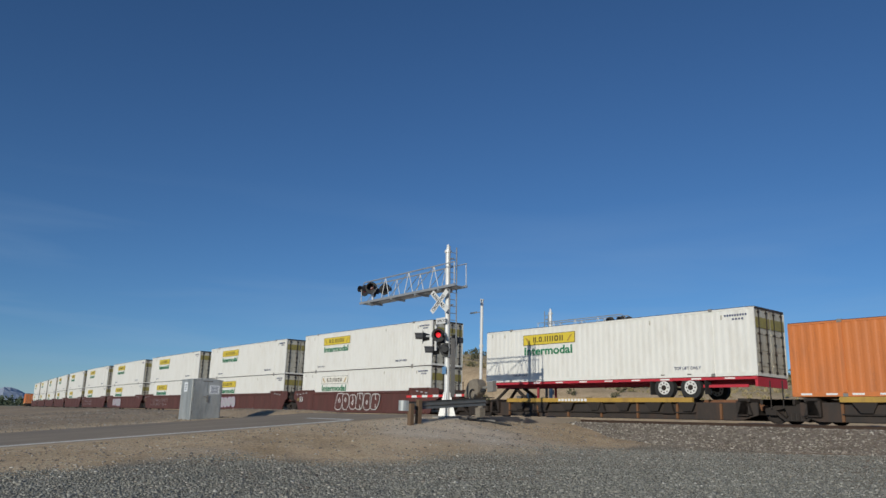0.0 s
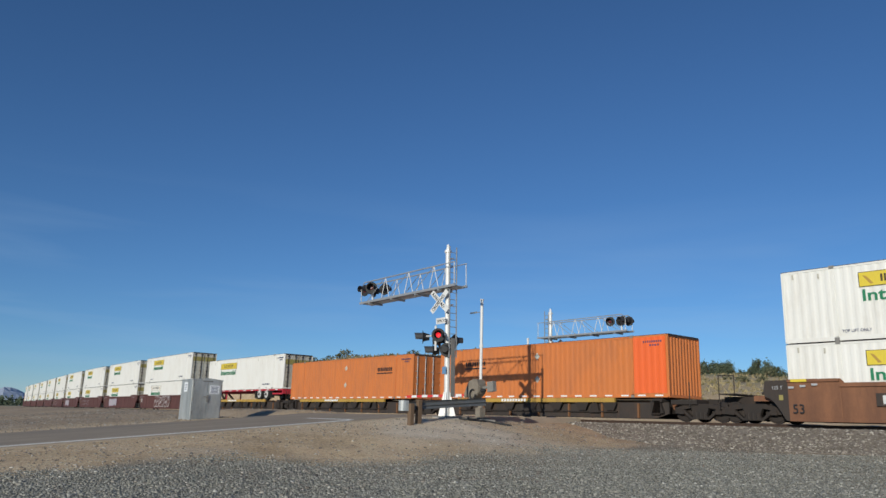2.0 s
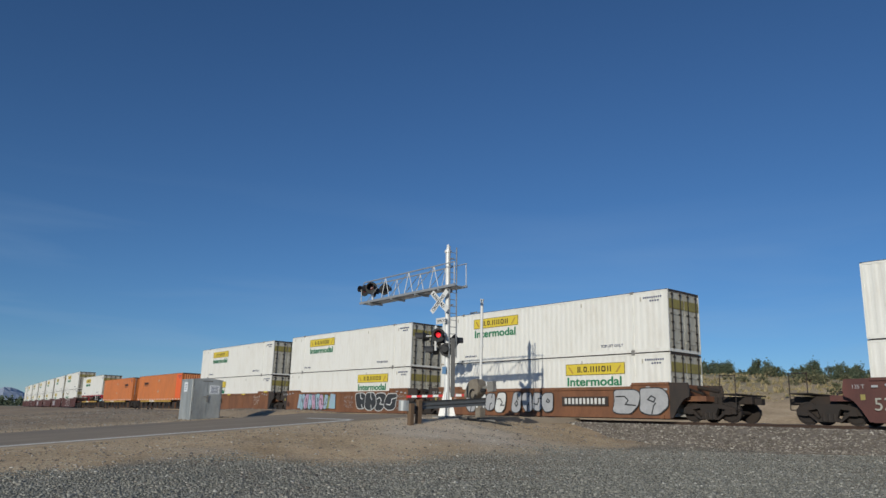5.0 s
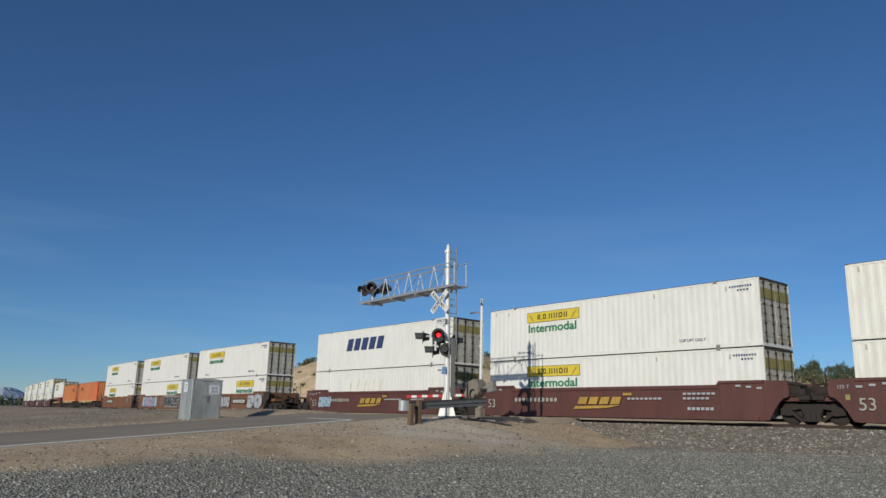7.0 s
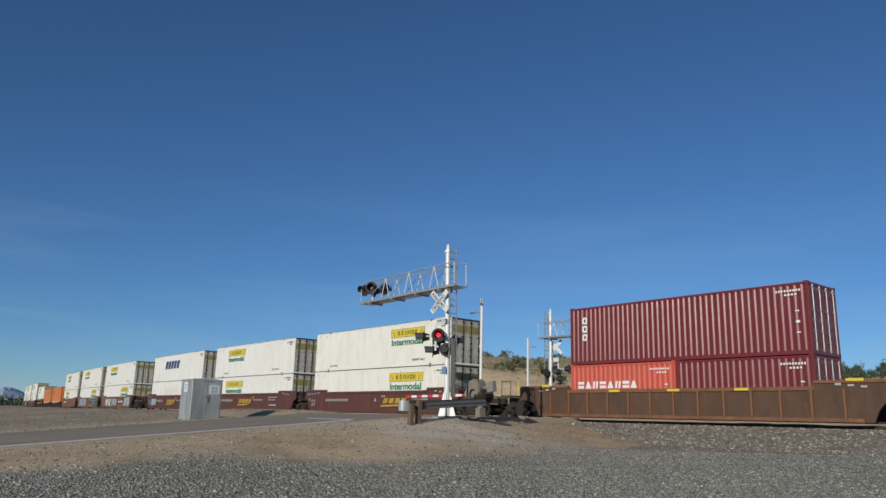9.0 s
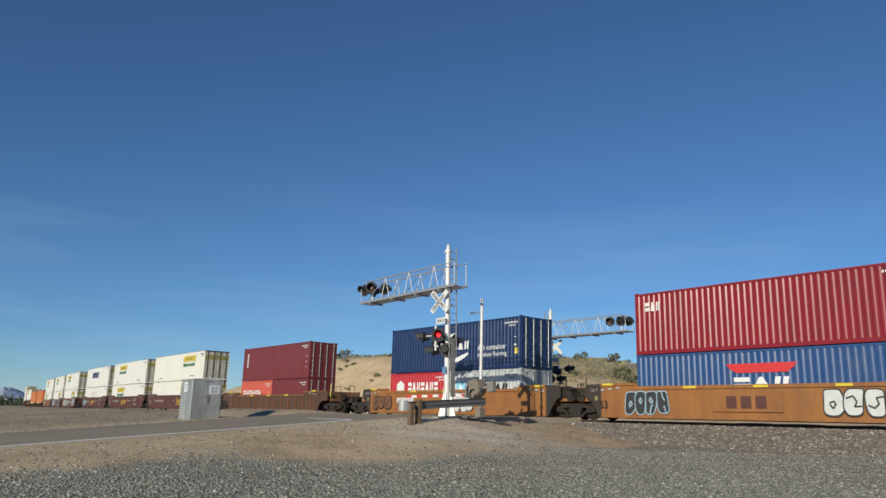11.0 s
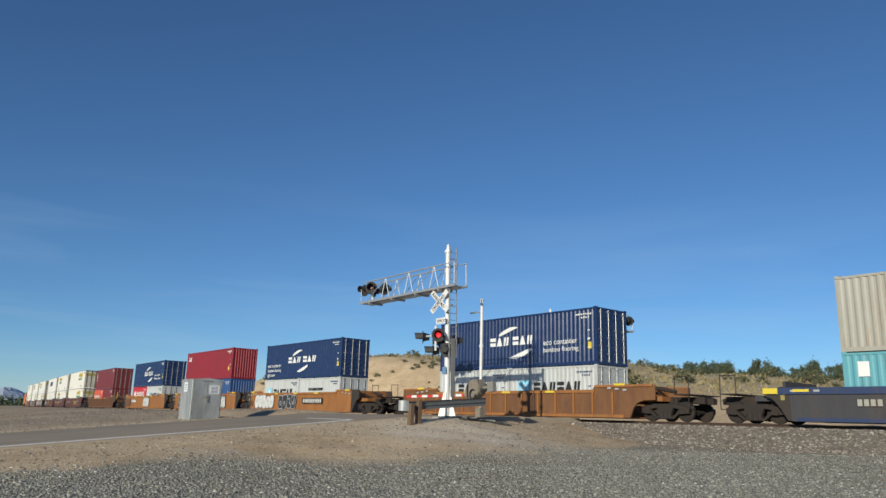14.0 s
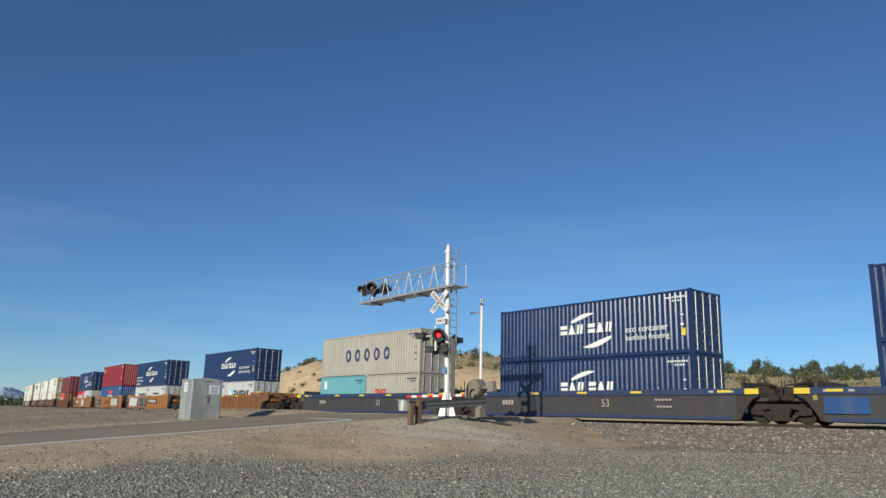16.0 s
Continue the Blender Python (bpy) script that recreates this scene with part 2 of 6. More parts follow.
def finish(bm, name, material):
    bmesh.ops.recalc_face_normals(bm, faces=bm.faces)
    me = bpy.data.meshes.new(name)
    bm.to_mesh(me)
    bm.free()
    me.materials.append(material)
    return me


def part(name, bm, material, parent=None, label=""):
    ob = new(name, finish(bm, name, material))
    if parent is not None:
        ob.parent = parent
    return tagged(ob, label)


def again(name, me, parent, x=0, y=0, z=0, rz=0):
    """One more piece on a mesh that exists."""
    ob = new(name, me)
    ob.parent = parent
    ob.matrix_basis = pose(x, y, z, 0, 0, rz)
    return ob


def letters(name, body, size, material, parent, x, y, z, label="", rz=0, wide=1.0, heavy=0.0):
    """Flat lettering on an upright face that looks towards -y; x, z is its lower left corner."""
    cu = bpy.data.curves.new(name, "FONT")
    cu.body, cu.size, cu.extrude, cu.offset = body, size, 0.004, heavy
    tmp = bpy.data.objects.new(name, cu)
    scene.collection.objects.link(tmp)
    bpy.context.view_layer.update()
    me = bpy.data.meshes.new_from_object(tmp)
    bpy.data.objects.remove(tmp)
    me.materials.clear()
    me.materials.append(material)
    ob = new(name, me)
    ob.parent = parent
    ob.matrix_basis = pose(x, y, z, 90, 0, rz) @ Matrix.Diagonal((wide, 1, 1, 1))
    return tagged(ob, label)


def thing(name, label, category, group=""):
    return tagged(new(name), label, category, group)


def bars(bm, x, z, w, h, n, y, depth=0.006, fill=0.72):
    """A row of n upright blocks in the place of lettering."""
    for i in range(n):
        box(bm, (x + (i + 0.5) * w / n, y, z + h / 2), (w / n * fill, depth, h))
    return bm


def hollow(bm, cx, cz, w, h, y, stroke, slant=0.0):
    """An upright plain outline, cut open inside, as a flat shape."""
    def ring(a, b):
        return [bm.verts.new((cx + sx * a + slant * sz * b, y, cz + sz * b)) for sx, sz in ((-0.6, -1), (0.6, -1), (1, -0.6), (1, 0.6), (0.6, 1), (-0.6, 1), (-1, 0.6), (-1, -0.6))]
    o, i = ring(w / 2, h / 2), ring(w / 2 - stroke, h / 2 - stroke)
    for k in range(8):
        bm.faces.new((o[k], o[(k + 1) % 8], i[(k + 1) % 8], i[k]))
    return bm


def outlines(name, x, z, w, h, n, y, material, parent, stroke=0.1, gap=0.0):
    """A row of plain shapes in turn: an outline, a wedge, two bars."""
    cw = w / n * 0.84
    for i in range(n):
        bm = B()
        kind = i % 3
        if kind == 0:
            for sz in (-1, 1):
                box(bm, (0, 0, sz * h * 0.29), (cw, 0.004, h * 0.40))
        elif kind == 1:
            bm.faces.new([bm.verts.new(q) for q in ((-cw / 2, 0, -h / 2), (cw / 2, 0, -h / 2), (stroke / 2, 0, h / 2), (-stroke / 2, 0, h / 2))])
        else:
            for sx in (-1, 1):
                o = sx * cw * 0.24
                bm.faces.new([bm.verts.new(q) for q in ((o - cw * 0.22, 0, -h / 2), (o + cw * 0.10, 0, -h / 2), (o + cw * 0.22, 0, h / 2), (o - cw * 0.10, 0, h / 2))])
        again(name, finish(bm, name, material), parent, x + (i + 0.5) * w / n + (gap if i >= n / 2 else 0), y, z + h / 2)


def row(name, x, z, w, h, n, y, material, parent, fill=0.72, depth=0.006):
    """A row of n upright blocks, each a piece of its own on one mesh."""
    me = finish(box(B(), (0, 0, 0), (w / n * fill, depth, h)), name, material)
    for i in range(n):
        again(name, me, parent, x + (i + 0.5) * w / n, y, z + h / 2)


# ---- the line of the track ----
def heading(s):
    return float(np.interp(-s, [50, 160, 240, 290, 520], [0, 0.125, 0.125, 0.20, 0.70]))


TRACK = {340: (340.0, TRACK_Y)}
_x, _y = 340.0, TRACK_Y
for _s in range(339, -761, -1):
    _h = heading(_s + 0.5)
    _x, _y = _x - math.cos(_h), _y + math.sin(_h)
    TRACK[_s] = (_x, _y)


def track(s):
    """The place on the centre line at s metres along it, and the heading in degrees."""
    k = math.floor(s)
    (x0, y0), (x1, y1) = TRACK[k], TRACK[k + 1]
    f = s - k
    return x0 + f * (x1 - x0), y0 + f * (y1 - y0), -math.degrees(heading(s))


def travelled(t):
    return 19.625 * (t - 8) - 0.0465 * (t - 8) ** 2


MOVING = []     # (thing, place on the train, height over the rail)


# ---- ground ----
def smooth(a, b, v):
    f = np.clip((v - a) / (b - a), 0, 1)
    return f * f * (3 - 2 * f)


GRAVEL_Y = [0, 3.1, 4.5, 6.0, 7.3, 8.7, 9.5, 10.7, 12.2, 14.3, 16.5, 19.6, 22.4, 26, 28]
GRAVEL_X = [-18.0, -18.0, -17.8, -18.2, -18.7, -18.9, -17.8, -17.0, -16.6, -16.7, -16.6, -17.0, -17.5, -18.5, -19]
BANK_X = [-400, -200, -180, -157, -136, -120, -100, -73, -53, -40, 0, 300]
BANK_Z = [1.5, 2.0, 3.5, 6.0, 9.4, 11.5, 11.6, 8.4, 5.2, 4.2, 3.6, 3.0]
HILL_X = [-900, -260, -190, -108, -92, -74, -50, 0, 300, 900]
HILL_Z = [1.5, 4.0, 12.0, 15.0, 13.6, 10.6, 9.5, 8.2, 6.5, 3.0]


def wave(x, y, k, seed):
    """Cheap smooth unevenness."""
    return (np.sin(x * k + seed) * np.cos(y * k * 1.3 + 2 * seed) + 0.5 * np.sin(2.3 * k * x + 1.7 * k * y + 3 * seed) + 0.3 * np.sin(4.1 * k * y - 3.7 * k * x + seed)) / 1.8


def ground_height(x, y):
    x, y = np.asarray(x, float), np.asarray(y, float)
    flat = 0.03 * np.clip(y, -20, 26)
    ramp = np.where(y < 19.5, 0.083 * np.clip(y, -20, 19.5), 1.62) - 0.1 * smooth(19.5, 25, y)
    wob = x + 0.8 * wave(x, y, 0.5, 1)
    back = smooth(17.0, 26.0, y)
    left = smooth(-15.0, -24.5, wob) * (1 - back) + smooth(-18.5, -25.0, wob) * back
    z = flat * (1 - left) + ramp * left
    z = z + (1.35 - z) * smooth(31, 36, y)
    z += 0.05 * wave(x, y, 0.35, 4) * smooth(6, 10, np.abs(x + 29.5)) + 0.015 * wave(x, y, 2.1, 2) * smooth(6, 10, np.abs(x + 29.5))
    # a shallow ditch behind the cabinet
    z += (0.22 * smooth(18.9, 20.5, y) * (1 - smooth(22, 26, y)) - 0.24 * np.exp(-((y - 18.0) / 1.0) ** 2)) * smooth(-35.2, -36.4, x) * smooth(-52, -45, x)
    # low shoulder added beyond the track to hide sunlit ground under the cars
    z += 0.75 * np.exp(-((y - 35.3) / 1.7) ** 2) * smooth(-22.5, -20, x) * (1 + 0.15 * wave(x, y, 0.6, 7))
    # the cut bank and the scrub hill behind the line
    bank = np.interp(x, BANK_X, BANK_Z)
    hill = np.interp(x, HILL_X, HILL_Z)
    far = np.where(y < 72, 1.35 + (bank - 1.35) * smooth(52, 71, y), np.where(y < 130, bank + (hill - bank) * smooth(60, 130, y), hill * (1 - 0.7 * smooth(150, 420, y))))
    f = smooth(46, 56, y)
    z = z * (1 - f) + far * f
    z += f * (0.9 * wave(x, y, 0.09, 3) * smooth(56, 90, y) + 0.25 * wave(x, y, 0.4, 5)) * (1 - smooth(300, 500, y))
    return z * (1 - smooth(500, 1500, np.abs(x))) + 0.8 * smooth(500, 1500, np.abs(x))


def axis(fine0, fine1, step, mid0, mid1, mstep, end, grow=1.22):
    v = list(np.arange(fine0, fine1, step)) + list(np.arange(mid0, fine0, mstep)) + list(np.arange(fine1, mid1, mstep))
    d, a, b = mstep, mid1, mid0
    while a < end:
        v.append(a)
        v.append(b)
        d *= grow
        a += d
        b -= d
    return np.array(sorted(set(round(float(q), 3) for q in v)))


gx = axis(-40, 4, 0.25, -240, 60, 3.0, 4600)
gy = axis(1, 29, 0.25, -40, 170, 2.5, 4600)
GX, GY = np.meshgrid(gx, gy)
GZ = ground_height(GX, GY)
nx, ny = len(gx), len(gy)
idx = np.arange(nx * ny).reshape(ny, nx)
quads = np.stack([idx[:-1, :-1], idx[:-1, 1:], idx[1:, 1:], idx[1:, :-1]], -1).reshape(-1, 4)
me = bpy.data.meshes.new("ground")
me.from_pydata(np.stack([GX, GY, GZ], -1).reshape(-1, 3).tolist(), [], quads.tolist())
for poly in me.polygons:
    poly.use_smooth = True
# where loose grey rock lies on the tan dirt, and where scrub grows
edge_x = np.interp(GY, GRAVEL_Y, GRAVEL_X)
rough_edge = 0.8 * wave(GX, GY, 0.9, 6) + 0.4 * wave(GX, GY, 3.1, 8)
gravel = smooth(-0.9, 0.9, GX - edge_x + rough_edge) * (1 - smooth(24.5, 27, GY + rough_edge * 0.6) * 0.2)
mound = 1 - 0.85 * smooth(-0.98, -0.84, GX / np.maximum(GY, 0.5) + 0.06 * wave(GX, GY, 0.8, 5))
gravel *= 1 - 0.62 * smooth(0.0, 0.8, wave(GX, GY, 0.33, 9)) * smooth(9, 13, GY) * mound
gravel *= 1 - 0.4 * smooth(12, 19, GY) * mound
gravel = np.where(GY > 36, 0, gravel)
scrub = smooth(70, 84, GY + 8 * wave(GX, GY, 0.05, 2)) * (0.55 + 0.45 * wave(GX, GY, 0.13, 7)) + smooth(-200, -320, GX) * 0.5
bed = np.exp(-((GY - 29.5) / (3.6 + 4.5 * smooth(-34, -42, GX))) ** 2) * (0.6 + 0.4 * wave(GX, GY, 0.7, 3))
bed += 0.75 * smooth(-34.5, -40, GX + 1.5 * wave(GX, GY, 0.4, 2)) * (0.7 + 0.3 * wave(GX, GY, 0.3, 6)) * (1 - smooth(40, 52, GY))
# ground beyond the track painted dark brown, as shade behind the train
bed = np.maximum(bed, smooth(31, 33, GY) * (1 - smooth(37, 40, GY)) * smooth(-23, -20, GX))
pale = 1.1 * np.exp(-((GX + 20.6) / 4.4) ** 2 - ((GY - 18.2) / 2.9) ** 2) * (0.8 + 0.4 * wave(GX, GY, 1.1, 3)) + 0.35 * smooth(0.1, 0.9, wave(GX, GY, 0.6, 11)) * smooth(-16, -18, GX) * (1 - smooth(16, 20, GY))
for key, val in (("pale", np.clip(pale, 0, 1)), ("gravel", gravel), ("scrub", np.clip(scrub, 0, 1)), ("bed", np.clip(bed, 0, 1))):
    me.attributes.new(key, "FLOAT", "POINT").data.foreach_set("value", np.ascontiguousarray(val.reshape(-1), dtype=np.float32))
ground_ob = tagged(new("ground", me), "tan desert dirt with grey crushed rock", "ground", kind="structure")


def ground_material():
    m = bpy.data.materials.new("desert ground")
    m.use_nodes = True
    n, l = m.node_tree.nodes, m.node_tree.links
    b = n["Principled BSDF"]
    b.inputs["Roughness"].default_value = 0.95
    b.inputs["Specular IOR Level"].default_value = 0.2
    co = n.new("ShaderNodeTexCoord")

    def noise_tex(scale, detail=6, rough=0.6):
        t = n.new("ShaderNodeTexNoise")
        t.inputs["Scale"].default_value, t.inputs["Detail"].default_value, t.inputs["Roughness"].default_value = scale, detail, rough
        l.new(co.outputs["Object"], t.inputs["Vector"])
        return t.outputs[0]

    def ramp(v, stops):
        r = n.new("ShaderNodeValToRGB")
        e = r.color_ramp.elements
        e[0].position, e[0].color = stops[0][0], (*stops[0][1], 1)
        e[1].position, e[1].color = stops[-1][0], (*stops[-1][1], 1)
        for pos, c in stops[1:-1]:
            e.new(pos).color = (*c, 1)
        l.new(v, r.inputs[0])
        return r.outputs[0]

    def blend(f, a, c, kind="MIX"):
        x = n.new("ShaderNodeMix")
        x.data_type, x.blend_type = "RGBA", kind
        if isinstance(f, float):
            x.inputs["Factor"].default_value = f
        else:
            l.new(f, x.inputs["Factor"])
        l.new(a, x.inputs["A"])
        l.new(c, x.inputs["B"])
        return x.outputs["Result"]

    def attr(key):
        a = n.new("ShaderNodeAttribute")
        a.attribute_name = key
        return a.outputs["Fac"]

    dirt = ramp(noise_tex(0.35, 8, 0.7), [(0.3, (0.43, 0.335, 0.22)), (0.5, (0.57, 0.455, 0.31)), (0.72, (0.69, 0.57, 0.41))])
    dirt = blend(0.4, dirt, ramp(noise_tex(2.6, 8, 0.8), [(0.3, (0.2, 0.18, 0.15)), (0.65, (0.68, 0.66, 0.62))]), "OVERLAY")
    dirt = blend(0.72, dirt, ramp(noise_tex(11, 8, 0.85), [(0.32, (0.12, 0.10, 0.08)), (0.56, (0.66, 0.61, 0.56))]), "OVERLAY")
    vor = n.new("ShaderNodeTexVoronoi")
    vor.inputs["Scale"].default_value = 26
    l.new(co.outputs["Object"], vor.inputs["Vector"])
    sep = n.new("ShaderNodeSeparateColor")
    l.new(vor.outputs["Color"], sep.inputs[0])
    rock = ramp(sep.outputs[0], [(0.0, (0.17, 0.16, 0.13)), (0.45, (0.27, 0.25, 0.205)), (0.85, (0.37, 0.34, 0.28)), (1.0, (0.58, 0.54, 0.46))])
    rock = blend(0.3, rock, ramp(noise_tex(0.5, 6), [(0.3, (0.25, 0.23, 0.19)), (0.7, (0.62, 0.62, 0.6))]), "OVERLAY")
    grass = ramp(noise_tex(0.22, 8, 0.75), [(0.35, (0.12, 0.13, 0.07)), (0.5, (0.24, 0.23, 0.145)), (0.65, (0.38, 0.34, 0.235))])
    brown = ramp(noise_tex(1.2, 6), [(0.3, (0.17, 0.135, 0.108)), (0.7, (0.29, 0.232, 0.185))])
    dust = ramp(noise_tex(5, 8, 0.75), [(0.3, (0.56, 0.46, 0.345)), (0.55, (0.70, 0.59, 0.46)), (0.75, (0.78, 0.68, 0.55))])
    c = blend(attr("gravel"), dirt, rock)
    c = blend(attr("pale"), c, dust)
    c = blend(attr("bed"), c, brown)
    c = blend(attr("scrub"), c, grass)
    l.new(c, b.inputs["Base Color"])
    bp = n.new("ShaderNodeBump")
    bp.inputs["Strength"].default_value = 0.9
    bp.inputs["Distance"].default_value = 0.04
    add = n.new("ShaderNodeMath")
    add.operation = "SUBTRACT"
    l.new(noise_tex(9, 6, 0.7), add.inputs[0])
    mul = n.new("ShaderNodeMath")
    mul.operation = "MULTIPLY"
    l.new(vor.outputs["Distance"], mul.inputs[0])
    l.new(attr("gravel"), mul.inputs[1])
    l.new(mul.outputs[0], add.inputs[1])
    l.new(add.outputs[0], bp.inputs["Height"])
    l.new(bp.outputs[0], b.inputs["Normal"])
    return m


me.materials.append(ground_material())


def gz(x, y):
    return float(ground_height(x, y))


# ---- road over the line ----
def road_z(y):
    z = 0.083 * min(y, 19.5)
    z += (RAIL + 0.004 - z) * float(smooth(19.0, 28.5, y))
    return z + (1.40 - z) * float(smooth(32.6, 42, y)) + 0.05


def strip(name, x0, x1, y0, y1, lift, material, label, n=70, category="road", deep=0.3):
    """A sheet of paving that follows the road's rise, with a thickness."""
    bm = B()
    rows = []
    for i in range(n + 1):
        y = y0 + (y1 - y0) * i / n
        z = road_z(y) + lift
        rows.append([bm.verts.new((x, y, z + dz)) for x, dz in ((x0 - deep * 0.6, -deep), (x0, 0), (x1, 0), (x1 + deep * 0.6, -deep))])
    for a, b in zip(rows, rows[1:]):
        for k in range(3):
            bm.faces.new((a[k], a[k + 1], b[k + 1], b[k]))
    ob = part(name, bm, material)
    return tagged(ob, label, category, kind="structure")


strip("road", -34.2, -24.9, -30, 29.72, 0.0, M["asphalt"], "sun-bleached two-lane asphalt road over the railway", n=90)
strip("road", -34.2, -24.9, 29.84, 31.22, -0.046, M["asphalt"], "asphalt strip between the rails", n=2)
strip("road", -34.2, -24.9, 31.34, 52, -0.046, M["asphalt"], "sun-bleached asphalt road beyond the railway", n=30)
strip("road_line", -25.6, -25.24, -30, 16.4, 0.004, M["line"], "worn white edge line on the asphalt", category="road line", deep=0.003)
strip("road_line", -29.3, -25.7, 16.5, 16.75, 0.004, M["line"], "worn white stop line on the asphalt", n=3, category="road line", deep=0.003)


# ---- track ----
def sweep(name, section, s0, s1, step, material, closed=True):
    """A section (across, up) drawn along the track."""
    bm = B()
    rings = []
    s = s0
    while s >= s1:
        x, y, h = track(s)
        a = radians(h)
        nx_, ny_ = -math.sin(a), math.cos(a)
        rings.append([bm.verts.new((x + nx_ * u, y + ny_ * u, z)) for u, z in section])
        s -= step
    k = len(section)
    for a, b in zip(rings, rings[1:]):
        for i in range(k if closed else k - 1):
            bm.faces.new((a[i], a[(i + 1) % k], b[(i + 1) % k], b[i]))
    return part(name, bm, material)


bed_ob = sweep("track_bed", [(-4.3, RAIL - 1.3), (-2.0, RAIL - 0.17), (2.0, RAIL - 0.17), (4.3, RAIL - 1.3)], 78, -540, 2.0, M["stone"], False)
tagged(bed_ob, "grey brown crushed stone ballast bed", "track bed", kind="structure")
for off_y in (-0.753, 0.753):
    sec = [(off_y - 0.07, RAIL - 0.17), (off_y - 0.02, RAIL - 0.15), (off_y - 0.018, RAIL - 0.05), (off_y - 0.037, RAIL - 0.04), (off_y - 0.037, RAIL), (off_y + 0.037, RAIL), (off_y + 0.037, RAIL - 0.04), (off_y + 0.018, RAIL - 0.05), (off_y + 0.02, RAIL - 0.15), (off_y + 0.07, RAIL - 0.17)]
    tagged(sweep("rail", sec, 78, -540, 2.0, M["rail"]), "rusty steel rail with a worn head", "rail", "rails of the track")
bm = B()
s = 60.0
while s > -110:
    if not -34.5 < s < -24.6:
        x, y, h = track(s)
        box(bm, (x, y, RAIL - 0.255), (0.23, 2.6, 0.2), (0, 0, h))
    s -= 0.53
tagged(part("ties", bm, M["tie"]), "weathered timber ties half sunk in ballast", "ties", kind="stuff")


# ---- freight containers ----
def corrugated(bm, x0, x1, y, z0, z1, pitch, deep, out, axis_y=False, flat=0.28):
    """A pressed sheet with upright trapezoid ribs. out: the way it looks along y (or along x)."""
    n = max(2, round((x1 - x0) / pitch))
    w = (x1 - x0) / n
    pts = []
    for i in range(n):
        a = x0 + i * w
        pts += [(a, 0), (a + w * flat, 0), (a + w * 0.5, -deep), (a + w * (0.5 + flat), -deep)]
    pts.append((x1, 0))
    lo, hi = [], []
    for u, d in pts:
        co = (y + out * d, u) if axis_y else (u, y + out * d)
        lo.append(bm.verts.new((*co, z0)))
        hi.append(bm.verts.new((*co, z1)))
    for i in range(len(pts) - 1):
        bm.faces.new((lo[i], lo[i + 1], hi[i + 1], hi[i]))
    return bm


def marks_intermodal(c, x, half, faded=False):
    """A yellow name panel with dark blocks, and the green word under it."""
    y = -half - 0.012
    w, h, z = 3.65, 0.56, 1.94
    panel = part("name_panel", box(B(), (x + w / 2, y, z + h / 2), (w, 0.006, h)), M["cream"] if faded else M["yellow"], c, "pale name panel" if faded else "yellow name panel")
    rim = B()
    for dz in (0.012, h - 0.012):
        box(rim, (x + w / 2, y - 0.004, z + dz), (w, 0.004, 0.018))
    for dx in (0.012, w - 0.012):
        box(rim, (x + dx, y - 0.004, z + h / 2), (0.024, 0.004, h - 0.05))
    part("panel_rim", rim, M["black"], panel)
    for u, cw in ((0.235, 0.052), (0.345, 0.062), (0.465, 0.070), (0.560, 0.070), (0.655, 0.072), (0.748, 0.066)):
        shape = B()
        if u in (0.345, 0.655):
            hollow(shape, x + w * u, z + h * 0.5, w * cw, h * 0.50, y - 0.005, 0.068)
        else:
            for sx in (-1, 1):
                box(shape, (x + w * (u + sx * cw * 0.32), y - 0.005, z + h * 0.5), (0.075, 0.004, h * 0.50))
        part("name_shape", shape, M["name_brown"], panel)
    for u in (0.285, 0.40):
        part("name_dot", box(B(), (x + w * u, y - 0.005, z + h * 0.29), (0.06, 0.004, 0.06)), M["name_brown"], panel)
    for sx, u in ((1, 0.07), (-1, 0.92)):
        c0 = x + w * u
        part("scroll", prism(B(), [(c0 - sx * 0.12, z + 0.44), (c0 + sx * 0.02, z + 0.40), (c0 + sx * 0.26, z + 0.10), (c0 + sx * 0.14, z + 0.09)], y - 0.007, y - 0.004), M["car_yellow"], panel)
    letters("word", "Intermodal", 0.60, M["green"], c, x + 0.05, y, 1.42, "green lettering", heavy=0.012, wide=1.29)


RIBS = {}


def shared_rib(w, material):
    key = (round(w, 3), material.name)
    if key not in RIBS:
        RIBS[key] = finish(box(B(), (0, 0, 0), (0.03, w, 0.10)), "rib", material)
    return RIBS[key]


